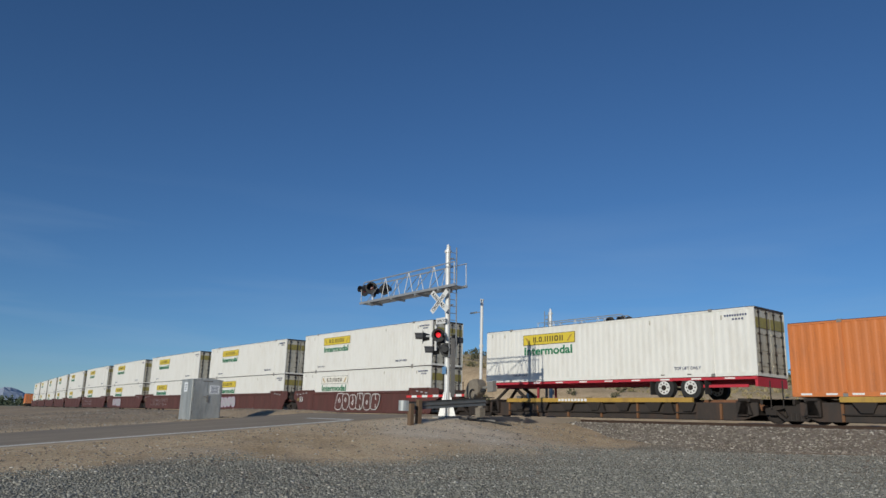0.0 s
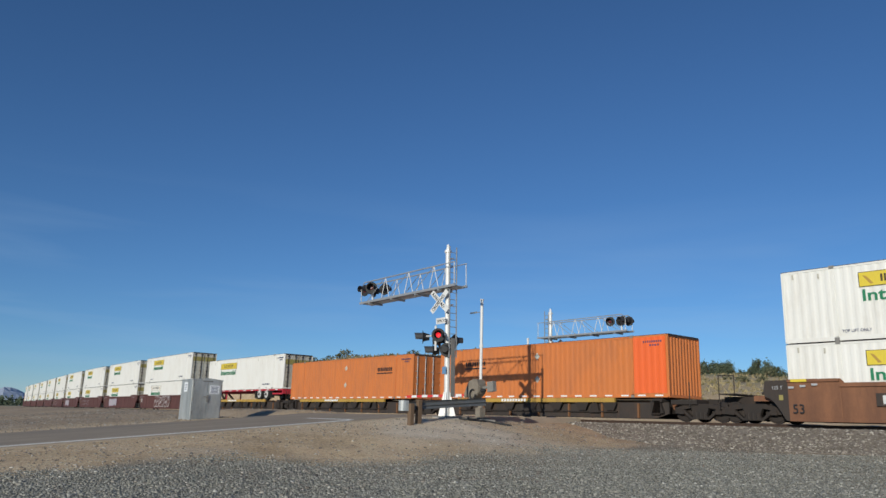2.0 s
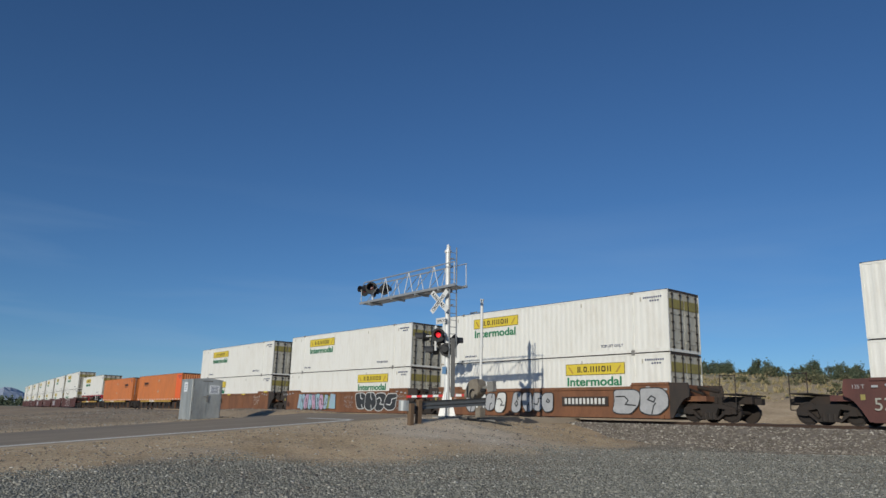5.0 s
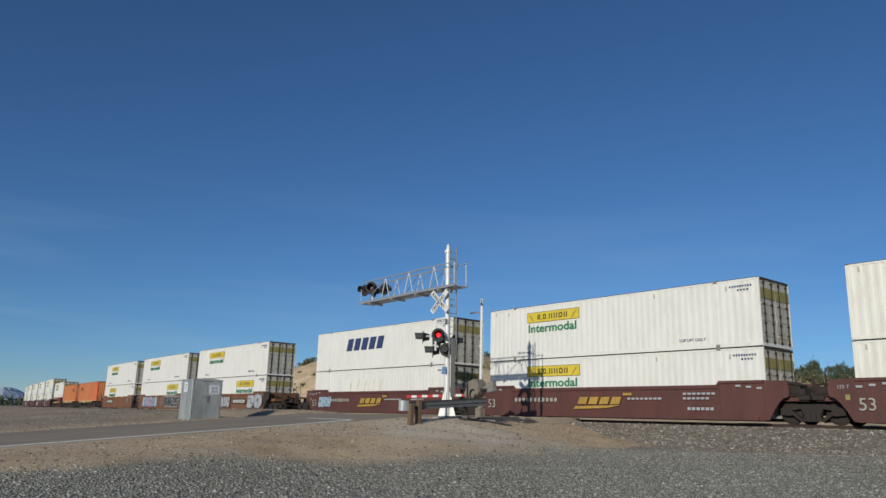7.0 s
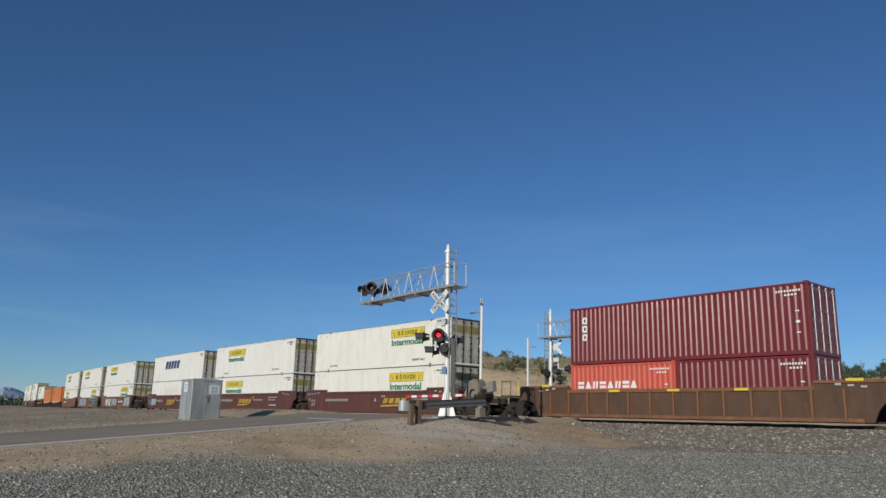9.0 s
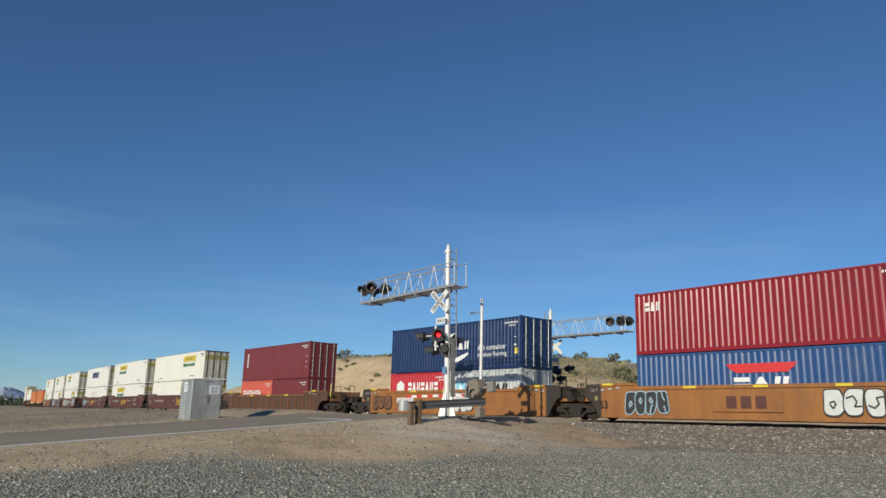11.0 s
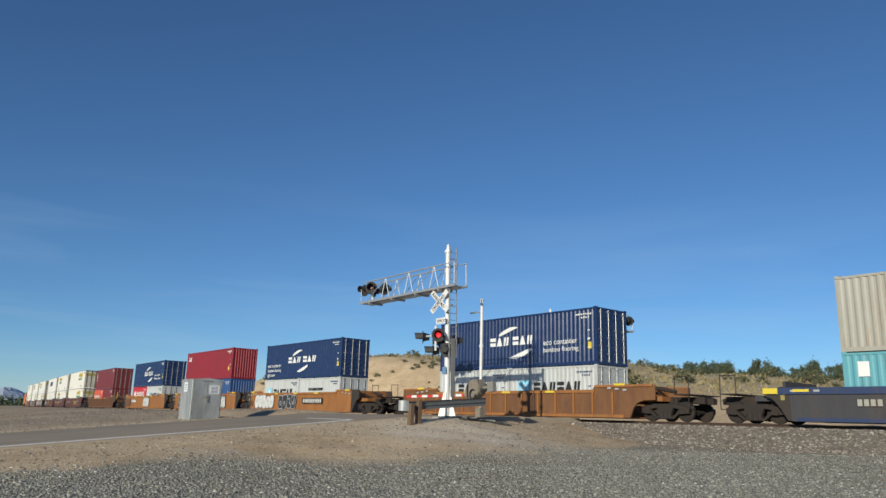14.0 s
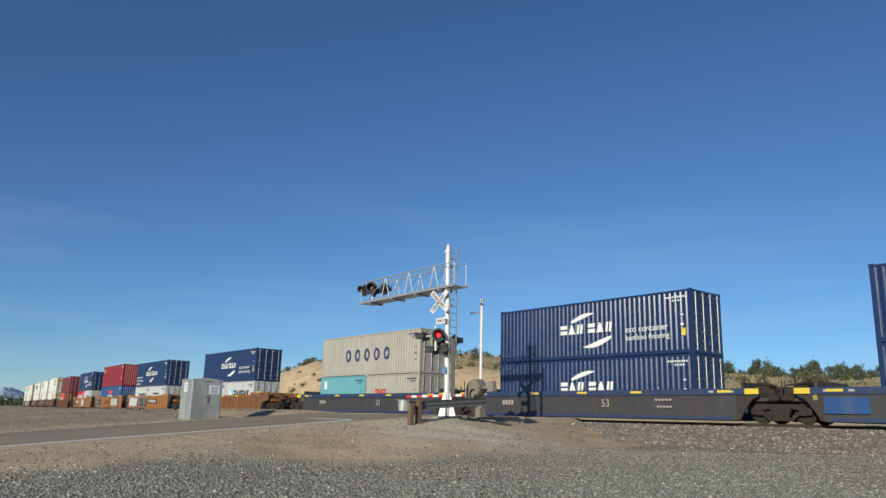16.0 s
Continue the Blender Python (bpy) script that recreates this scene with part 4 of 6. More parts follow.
def well_car(label, paint, left="S", right="S", sill=None, ribbed=False, posts=None, tabs=False, flat=False):
    """A well car for stacked containers; z = 0 is the rail head. Ends: S shares a truck, D has its own and a coupler."""
    c = thing("well_car", label, "railway car", "cars of the train")
    p = M[paint]
    for sy in (-1, 1):
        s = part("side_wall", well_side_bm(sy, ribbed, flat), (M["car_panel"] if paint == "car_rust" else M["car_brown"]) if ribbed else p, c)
        if not ribbed:
            for sx in (-1, 1):
                part("end_panel", end_panel_bm(sx, sy, flat), M["car_maroon"] if paint == "car_maroon" else M["soot"], c, "grimy dark panel over the truck")
        bm = B()
        top = 1.37 if flat else (1.43 if ribbed else 1.55)
        box(bm, (0, sy * 1.46, top - 0.07 - 0.03 * flat), (17.9 if flat else 12.2, 0.10, 0.26 if flat else 0.15))
        box(bm, (0, sy * 1.46, 0.19), (15.6, 0.10, 0.14))
        for sx in (-1, 1):
            if not flat:
                box(bm, (sx * (7.75 if ribbed else 7.08), sy * 1.46, 1.66 if not ribbed else 1.60), (3.3 if ribbed else 1.96, 0.10, 0.11))
        part("sill", bm, M[sill or paint], s)
        if ribbed:
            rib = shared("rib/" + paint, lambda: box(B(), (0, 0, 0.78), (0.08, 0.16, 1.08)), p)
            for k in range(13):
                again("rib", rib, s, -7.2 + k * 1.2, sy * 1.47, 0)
        else:
            seam = shared("seam/" + paint, lambda: box(B(), (0, 0, 0.85), (0.05, 0.02, 1.15)), p)
            for k in (-6.1, -3.0, 0.0, 3.0, 6.1):
                again("seam", seam, s, k, sy * 1.445, 0)
    bm = box(B(), (0, 0, 0.14), (15.6, 2.72, 0.07))
    for sx in (-1, 1):
        box(bm, (sx * 8.3, 0, 1.2), (0.12, 2.7, 0.9))
        box(bm, (sx * 8.9, 0, 1.0), (1.5, 2.2, 0.22))
    part("floor_pan", bm, p, c)
    for sx, kind in ((-1, left), (1, right)):
        bm = box(B(), (sx * 9.3, 0, 0.95), (1.0, 0.9, 0.28))
        if kind == "D":
            box(bm, (sx * 10.4, 0, 0.95), (1.9, 0.8, 0.3))
            box(bm, (sx * 11.35, 0, 0.9), (0.55, 0.3, 0.26))
            box(bm, (sx * 10.75, 0, 1.18), (0.7, 2.6, 0.05))
            rod(bm, (sx * 11.1, -1.25, 0.55), (sx * 11.1, -1.25, 2.0), 0.02, 6)
            rod(bm, (sx * 10.4, -1.25, 1.2), (sx * 10.4, -1.25, 2.0), 0.02, 6)
            rod(bm, (sx * 11.1, -1.25, 1.95), (sx * 10.4, -1.25, 1.95), 0.02, 6)
            rod(bm, (sx * 11.1, -1.25, 0.55), (sx * 11.1, -0.8, 0.55), 0.02, 6)
        else:
            box(bm, (sx * 9.2, -0.95, 1.22), (0.75, 0.5, 0.30))
            box(bm, (sx * 9.05, -0.75, 1.50), (0.55, 0.6, 0.24), (0, sx * 14, 0))
            box(bm, (sx * 9.52, -1.05, 1.02), (0.42, 0.34, 0.16))
            rod(bm, (sx * 8.5, -1.15, 1.62), (sx * 9.6, -1.1, 1.50), 0.035, 6)
            rod(bm, (sx * 8.7, -1.25, 1.30), (sx * 9.55, -1.2, 1.12), 0.05, 6)
            box(bm, (sx * 9.4, 0.5, 1.3), (0.5, 0.4, 0.45))
            rod(bm, (sx * 9.2, -1.15, 1.1), (sx * 9.2, -1.15, 2.05), 0.025, 6)
            rod(bm, (sx * 9.75, -0.9, 1.1), (sx * 9.75, -0.9, 1.75), 0.025, 6)
        part("end_platform", bm, M["steel"], c)
        part("brake_rod", rod(B(), (sx * 8.5, -0.6, 1.45), (sx * 9.4, -0.9, 1.2), 0.06, 6), M["steel"], c)
        part("brake_cylinder", rod(B(), (sx * 8.5, 0.2, 1.55), (sx * 9.6, 0.1, 1.35), 0.09, 8), M["steel"], c)
    if posts:
        for sx, kind in ((-1, left), (1, right)):
            if kind == "D":
                bm = rod(B(), (sx * 9.75, -1.3, 1.2), (sx * 9.75, -1.3, 2.15), 0.035, 6)
                part("hand_post", bm, M[posts], c, "yellow hand post")
    truck(c, 9.72 if right == "S" else 9.75)
    if left == "D":
        truck(c, -9.75)
    stencil = shared("stencil", lambda: box(B(), (0, 0, 0), (0.22, 0.006, 0.08)), M["graf_silver"])
    for sx in (-1, 1):
        for k in range(3):
            again("stencil", stencil, c, sx * (7.0 + 0.45 * k), -1.518, (1.27 if flat else 1.50 - 0.05 * k))
    if not ribbed:
        letters("mark", "125 T", 0.19, M["graf_silver"], c, -8.72, -1.446, 1.12 if flat else 1.34, "small pale load mark")
        part("end_tab", box(B(), (-8.35, -1.446, 1.02), (0.16, 0.006, 0.2)), M["olive"], c, "dull yellow tab")
    if tabs:
        tab = shared("reflector", lambda: box(B(), (0, 0, 0), (0.62, 0.008, 0.10)), M["yellow"])
        for x in (-7.6, -3.2, 0.0, 3.2, 7.6):
            again("reflector", tab, c, x, -1.518, 1.28 if flat else (1.66 if abs(x) > 6 else (1.36 if ribbed else 1.48)))
    return c


def spine_car(label, hitch=False, left="S", right="S"):
    """A low spine car with yellow side aprons."""
    c = thing("spine_car", label, "railway car", "cars of the train")
    part("spine", box(B(), (0, 0, 0.75), (18.2, 0.7, 0.45)), M["car_rust"], c)
    beam = shared("cross_beam", lambda: prism(B(), [(-0.3, 0.35), (0.3, 0.35), (0.14, 0.84), (0.26, 0.86), (0.26, 1.0), (-0.26, 1.0), (-0.26, 0.86), (-0.14, 0.84)], -1.3, 1.3), M["steel"])
    for x in (-7.4, -3.8, 0, 3.8, 7.4):
        again("cross_beam", beam, c, x)
    for sy in (-1, 1):
        a = part("apron", box(B(), (-0.6, sy * 1.33, 0.94), (11.4, 0.12, 0.2)), M["car_yellow"], c, "worn yellow side apron")
        bracket = shared("bracket", lambda: prism(B(), [(-0.2, 0.45), (0.2, 0.45), (0.4, 0.84), (-0.5, 0.84)], -0.03, 0.03), M["steel"])
        for k in range(7):
            again("bracket", bracket, a, -5.4 + k * 1.7, sy * 1.33)
    part("walkway", box(B(), (-0.6, 0, 0.4), (11.4, 2.5, 0.06)), M["steel"], c)
    for sy in (-1, 1):
        gd = part("side_girder", prism(B(), [(-7.9, 0.34), (-7.2, 0.12), (7.2, 0.12), (7.9, 0.34), (7.9, 0.84), (-7.9, 0.84)], *sorted((sy * 1.05, sy * 1.13))), M["soot"], c, "sooty side girder")
        web = shared("web", lambda: box(B(), (0, 0, 0.46), (0.10, 0.10, 0.66)), M["car_brown"])
        for k in range(7):
            again("web", web, gd, -6.3 + 2.1 * k, sy * 1.16)
    row("number_block", -2.6, 0.88, 1.9, 0.13, 9, -1.396, M["mark_white"], c)
    for sx, kind in ((-1, left), (1, right)):
        bm = box(B(), (sx * 8.7, 0, 0.85), (1.3, 2.4, 0.2))
        box(bm, (sx * 9.3, 0, 0.8), (1.0, 0.5, 0.4))
        box(bm, (sx * 7.3, -1.0, 0.6), (0.5, 0.6, 0.6))
        rod(bm, (sx * 9.0, -1.2, 0.6), (sx * 9.0, -1.2, 1.7), 0.025, 6)
        if kind == "D":
            box(bm, (sx * 10.6, 0, 0.85), (1.6, 0.4, 0.3))
        part("end_platform", bm, M["steel"], c)
    if hitch:
        bm = B()
        for sy in (-0.5, 0.5):
            rod(bm, (-5.6, sy, 1.0), (-7.0, sy * 0.6, 1.85), 0.09, 8)
            rod(bm, (-8.0, sy, 1.0), (-7.0, sy * 0.6, 1.85), 0.09, 8)
        box(bm, (-7.0, 0, 1.86), (0.9, 1.1, 0.1))
        part("hitch", bm, M["steel"], c)
    truck(c, 9.4)
    if left == "D":
        truck(c, -9.4)
    return c


def chassis():
    """The red road chassis under a container, with two axles at its rear."""
    c = thing("trailer_chassis", "red road trailer chassis with white-rimmed twin axles", "trailer", "trailer on the train")
    bm = B()
    for sy in (-0.45, 0.45):
        box(bm, (0, sy, 0.78), (16.0, 0.12, 0.26))
    for x in (-7.9, -5, -2, 1, 4, 7.95):
        box(bm, (x, 0, 0.85), (0.14, 2.5, 0.14))
    box(bm, (7.98, 0, 0.66), (0.12, 2.5, 0.3))
    box(bm, (0, -1.2, 0.86), (15.8, 0.06, 0.12))
    box(bm, (6.2, -1.0, 0.55), (2.6, 0.08, 0.12))
    part("frame", bm, M["chassis"], c)
    row("stripe", -5, 0.83, 12.6, 0.06, 8, -1.236, M["mark_white"], c, 0.3)
    for x in (3.6, 4.95):
        for sy in (-1, 1):
            bm = rod(B(), (0, -0.14, 0), (0, 0.14, 0), 0.5, 24)
            w = part("wheel", bm, M["tyre"], c)
            w.matrix_basis = pose(x, sy * 1.08, 0.5)
            bm = rod(B(), (0, -0.16, 0), (0, 0.16, 0), 0.30, 20)
            part("rim", bm, M["rim"], w, "white wheel rim")
            bm = rod(B(), (0, -0.2, 0), (0, 0.2, 0), 0.12, 10)
            for k in range(8):
                a = k * math.pi / 4
                rod(bm, (0.21 * math.cos(a), -0.17, 0.21 * math.sin(a)), (0.21 * math.cos(a), 0.17, 0.21 * math.sin(a)), 0.035, 6)
            part("hub", bm, M["steel"], w)
        bm = B()
        box(bm, (x, -1.28, 1.06), (0.2, 0.04, 0.04))
        rod(bm, (x, -0.9, 0.5), (x, 0.9, 0.5), 0.07, 8)
        part("axle", bm, M["steel"], c)
    bm = B()
    for sy in (-0.7, 0.7):
        rod(bm, (-4.6, sy, 0.0), (-4.6, sy, 0.7), 0.07, 8)
    part("landing_legs", bm, M["chassis"], c)
    for x in (2.95, 5.7):
        part("mud_flap", box(B(), (x, -1.08, 0.5), (0.03, 0.5, 0.6)), M["tyre"], c)
    return c


def put(ob, s, z):
    MOVING.append((ob, s, z))


def stack(s, low, top, base):
    """Containers in a well: low is one 53 or 40 foot box or a pair of 20 foot boxes."""
    if isinstance(low, tuple):
        for k, sx in zip(low, (-3.06, 3.06)):
            put(stack_proto(k), s + sx, base)
        h = 2.591
    else:
        put(stack_proto(low), s, base)
        h = 2.896
    if top:
        put(stack_proto(top), s, base + h + 0.004)


HALF53, HALF40 = 8.077, 6.096
MAROON = "maroon brown well car with white stencils and grime"
RUSTY = "orange brown well car covered in graffiti"
# the leading cars, far along the line
for k, s in enumerate((-441.0, -421.0)):
    put(spine_car("yellow spine car with worn aprons"), s, 0)
    put(stack_proto("orange"), s, 1.0)
lead = [(-212.5 - 19.2 * k + HALF53) for k in range(10)]
for k, s in enumerate(lead):
    c = well_car(MAROON, "car_maroon", left="S" if k % 5 != 4 else "D", right="S" if k % 5 else "D")
    if k == 0:
        graffiti(c, 5, -2.6, 0.28, 5.4, 1.15, 6, "car_maroon", "graf_white", -1.53, "white outlined sprayed graffiti", "graf_white")
        letters("mark", "53", 0.55, M["mark_white"], c, -8.0, -1.53, 0.85, "white number")
    elif k in (2, 4):
        scribble(c, 80 + k, -6.0, 0.35, 6.5, 0.9, 2, "graf_silver", -1.53, "pale scrawled tags")
    elif k in (1, 3):
        graffiti(c, 15 + k, -5.0, 0.35, 4.2, 0.95, 5, "graf_silver", "graf_pink", -1.53, "pale sprayed graffiti")
    put(c, s, 0)
    stack(s, "hunt_pale" if k == 0 else "hunt_left", "hunt_left", 0.22)
# trailer and single containers on spine cars
put(spine_car("yellow spine car with a trailer hitch", True, left="D"), -183.2, 0)
put(chassis(), -183.2, 0.98)
put(stack_proto("hunt_left"), -183.2, 1.91)
put(spine_car("yellow spine car with worn aprons"), -165.7, 0)
put(stack_proto("orange"), -165.7, 1.05)
put(spine_car("yellow spine car with worn aprons", right="D"), -146.8, 0)
put(stack_proto("orange_two"), -146.8, 1.05)
# brown cars with graffiti
c = well_car(RUSTY, "car_rust", left="D", tabs=True)
letters("mark", "53", 0.5, M["black"], c, -7.9, -1.53, 0.42, "black number")
row("number_block", -4.7, 0.78, 2.95, 0.30, 11, -1.536, M["graf_white"], part("number_panel", box(B(), (-3.22, -1.525, 0.93), (3.3, 0.01, 0.46)), M["soot"], c, "black number panel"), 0.58)
scribble(c, 77, 5.4, 0.55, 1.1, 0.85, 3, "graf_white", -1.53, "white scrawled tag")
put(c, -133.34 + HALF53, 0)
stack(-133.34 + HALF53, "hunt_left", "hunt_left", 0.22)
c = well_car(RUSTY, "car_rust")
letters("mark", "53", 0.5, M["black"], c, -7.9, -1.53, 0.5, "black number")
for k in range(7):
    part("sprayed_ground", prism(B(), [(-6.1 + k * 0.78, 0.36), (-5.2 + k * 0.78, 0.34 + 0.02 * (k % 3)), (-5.25 + k * 0.78, 1.36 - 0.1 * (k % 2)), (-5.9 + k * 0.78, 1.42 - 0.07 * (k % 3))], -1.53 - 0.0006 * k, -1.52), M["graf_green" if k % 3 else "graf_teal"], c, "olive and pale blue sprayed ground colour")
graffiti(c, 22, -5.6, 0.26, 4.0, 1.22, 7, "graf_teal", "graf_dark", -1.545, "pale blue and lilac bubble graffiti", None, "graf_pink")
scribble(c, 71, 7.05, 0.35, 0.95, 1.0, 4, "graf_silver", -1.53, "pale scrawled tags")
scribble(c, 72, 0.7, 0.40, 1.2, 0.9, 3, "graf_silver", -1.53, "pale scrawled tags")
graffiti(c, 23, 2.15, 0.26, 4.75, 1.26, 4, "graf_dark", "graf_white", -1.535, "large black graffiti with white edges", "graf_white")
put(c, -113.96 + HALF53, 0)
stack(-113.96 + HALF53, "hunt_right", "hunt_left", 0.22)
c = well_car(RUSTY, "car_rust", right="D")
graffiti(c, 31, -5.4, 0.3, 3.2, 1.1, 4, "graf_silver", "graf_dark", -1.53, "silver bubble graffiti edged in black", None, "graf_white")
scribble(c, 73, -7.3, 0.6, 1.3, 0.8, 3, "graf_silver", -1.53, "pale scrawled tags")
graffiti(c, 32, -1.7, 0.3, 3.0, 1.1, 4, "graf_silver", "graf_dark", -1.53, "silver bubble graffiti edged in black")
graffiti(c, 33, 5.0, 0.25, 2.9, 1.25, 2, "graf_silver", "graf_dark", -1.53, "silver bubble graffiti edged in black")
row("number_block", 2.0, 0.74, 2.6, 0.28, 11, -1.536, M["graf_white"], part("number_panel", box(B(), (3.3, -1.525, 0.88), (2.9, 0.01, 0.44)), M["soot"], c, "black number panel"), 0.58)
put(c, -94.66 + HALF53, 0)
stack(-94.66 + HALF53, "hunt_right", "hunt_left", 0.22)
# maroon cars with a slanted yellow emblem
for s0, low, top, le, ri in ((-70.2, "swift_pale", "swift", "D", "S"), (-50.67, "hunt_left", "hunt_left", "S", "S"), (-31.1, "hunt_end", "hunt_end", "S", "D")):
    c = well_car(MAROON, "car_maroon", le, ri)
    ex = 1.2 if s0 > -40 else -1.74
    bm = B()
    for k in range(4):
        x = ex + 0.25 + k * 0.66
        prism(bm, [(x, 0.74), (x + 0.52, 0.74), (x + 0.66, 1.08), (x + 0.14, 1.08)], -1.536, -1.53)
    prism(bm, [(ex, 0.50), (ex + 2.0, 0.56), (ex + 2.9, 0.70), (ex + 0.1, 0.64)], -1.536, -1.53)
    part("emblem", bm, M["car_yellow"], c, "slanted yellow emblem")
    bm = bars(B(), ex + 3.2, 0.95, 1.9, 0.09, 8, -1.536)
    bars(bm, 4.4, 0.95, 1.3, 0.09, 6, -1.536)
    bars(bm, 4.4, 1.15, 1.6, 0.09, 7, -1.536)
    bars(bm, 4.6, 0.5, 1.3, 0.12, 6, -1.536)
    part("small_stencils", bm, M["graf_silver"], c)
    part("label_plate", box(B(), (1.5, -1.53, 1.2), (0.5, 0.01, 0.12)), M["car_yellow"], c)
    letters("mark", "53", 0.64, M["sand"], c, -7.98, -1.53, 0.55, "pale number")
    row("number_block", -5.9, 0.86, 3.1, 0.19, 11, -1.536, M["sand"], c, 0.6)
    letters("mark", "A" if s0 > -40 else "C", 0.36, M["graf_white"], c, ex - (0.75 if s0 > -40 else 2.4), -1.53, 0.84, "white letter")
    if s0 < -60:
        graffiti(c, 41, -7.0, 0.5, 1.7, 0.7, 4, "graf_teal", "graf_teal", -1.535, "turquoise sprayed tag", "graf_dark")
    put(c, s0 + HALF53, 0)
    stack(s0 + HALF53, low, top, 0.22)
# orange and tan cars with 40 foot boxes
c = well_car("rusty orange well car with upright ribs", "car_rust", "D", "D", ribbed=True, posts="yellow", tabs=True)
put(c, -5.5 + HALF40, 0)
stack(-5.5 + HALF40, ("coral20", "maroon20"), "maroon", 0.1)
TAN = "tan orange well car with yellow reflectors and graffiti"
for s0, low, top, le, ri, seed in ((17.7, ("sitebox20", "maersk20"), "navy", "D", "S", 51), (37.4, "blue", "crimson", "S", "S", 52), (56.8, ("maersk20", "maersk20_plain"), "navy_big", "S", "D", 53)):
    c = well_car(TAN, "car_tan", le, ri, tabs=True)
    if seed == 52:
        letters("mark", "53", 0.5, M["black"], c, -8.1, -1.53, 0.55, "black number")
        row("emblem_block", -1.6, 0.58, 1.9, 0.5, 3, -1.537, M["car_maroon"], part("emblem_panel", box(B(), (-0.65, -1.527, 0.85), (3.0, 0.012, 0.8)), M["car_tan"], c, "paler tan panel"))
        graffiti(c, seed, -6.6, 0.3, 2.3, 1.1, 4, "graf_dark", "graf_teal", -1.53, "black sprayed tag edged in pale blue", "graf_teal")
        graffiti(c, seed + 9, 2.4, 0.3, 3.6, 1.08, 5, "graf_white", "graf_dark", -1.53, "white bubble graffiti edged in black", "graf_dark")
    elif seed == 53:
        graffiti(c, seed, -7.0, 0.3, 3.4, 1.1, 5, "graf_white", "graf_silver", -1.53, "pale bubble graffiti", "graf_silver")
        letters("mark", "53", 0.5, M["black"], c, -7.95, -1.53, 0.55, "black number")
        graffiti(c, seed + 9, -2.8, 0.25, 3.0, 1.2, 4, "graf_dark", "graf_silver", -1.53, "black sprayed tag edged in grey", "graf_silver")
        row("number_block", 1.3, 0.77, 2.8, 0.28, 11, -1.536, M["graf_white"], part("number_panel", box(B(), (2.7, -1.525, 0.91), (3.1, 0.01, 0.44)), M["soot"], c, "black number panel"), 0.58)
    else:
        graffiti(c, seed, -7.6, 0.35, 2.0, 0.9, 3, "car_rust", "graf_dark", -1.53, "dark sprayed tag", "graf_dark")
        row("number_block", -4.9, 0.8, 1.8, 0.3, 9, -1.536, M["mark_white"], c)
        graffiti(c, 66, 0.2, 0.3, 2.3, 1.05, 4, "graf_white", "graf_silver", -1.53, "pale bubble graffiti", "graf_silver")
    put(c, s0 + HALF40, 0)
    stack(s0 + HALF40, low, top, 0.1 if seed != 52 else 0.12)
c = well_car("rusty orange well car with upright ribs", "car_tan", "D", "D", ribbed=True, tabs=True)
put(c, 80.5 + HALF40, 0)
stack(80.5 + HALF40, ("maersk20", "maersk20"), "navy", 0.1)
# grey and blue cars
for s0, low, top, le, ri in ((104.2, ("teal20", "oocl20"), "cosco", "D", "S"), (123.78, "navy", "navy", "S", "S"), (143.4, "navy", "navy", "S", "S")):
    c = well_car("dirty dark grey well car with blue sills", "car_grey", le, ri, sill="car_blue", tabs=True, flat=True)
    letters("mark", "53", 0.5, M["sand"], c, 1.2 if s0 > 120 else 1.8, -1.53, 0.62, "pale number")
    bm = bars(B(), -5.6, 0.7, 0.9, 0.24, 4, -1.536)
    bars(bm, 4.2, 0.9, 0.9, 0.08, 5, -1.536)
    bars(bm, 4.3, 0.6, 0.8, 0.08, 5, -1.536)
    part("small_stencils", bm, M["sand"], c)
    for sx in (-1, 1):
        part("end_reflector", box(B(), (sx * 8.8, -1.53, 1.27), (0.6, 0.02, 0.22)), M["yellow"], c, "yellow end reflector")
    if s0 > 140:
        part("patch", box(B(), (-7.2, -1.53, 0.72), (1.6, 0.01, 0.6)), M["blue"], c, "blue paint patch")
    put(c, s0 + HALF40, 0)
    stack(s0 + HALF40, low, top, 0.1)


# ---- crossing signals ----
def flasher(parent, x, y, z, face, lit=False):
    """A round red signal lamp with its background plate and visor; face: degrees round z, 0 looks towards -y."""
    bm = rod(B(), (0, 0.0, 0), (0, 0.03, 0), 0.285, 24)
    f = part("flasher", bm, M["lamp_black"], parent, "round black signal lamp with visor")
    f.matrix_basis = pose(x, y, z, 0, 0, face)
    bm = rod(B(), (0, 0.03, 0), (0, 0.30, 0), 0.20, 16, 0.13)
    part("housing", bm, M["lamp_black"], f)
    bm = B()
    n = 14
    ring = []
    for k in range(n + 1):
        a = radians(-25 + 230 * k / n)
        deep = 0.36 - 0.12 * abs(k / n - 0.5)
        ring.append([bm.verts.new((r * math.cos(a), -d, r * math.sin(a))) for r, d in ((0.185, 0.0), (0.185, deep), (0.175, deep), (0.175, 0.0))])
    for a, b in zip(ring, ring[1:]):
        for k in range(3):
            bm.faces.new((a[k], a[k + 1], b[k + 1], b[k]))
    part("visor", bm, M["hood"], f)
    bm = rod(B(), (0, -0.03, 0), (0, 0.0, 0), 0.06, 20, 0.105)
    part("lens", bm, M["red_glass"] if lit else M["dull_lens"], f, "glowing red lens" if lit else "dark red lens")
    return f


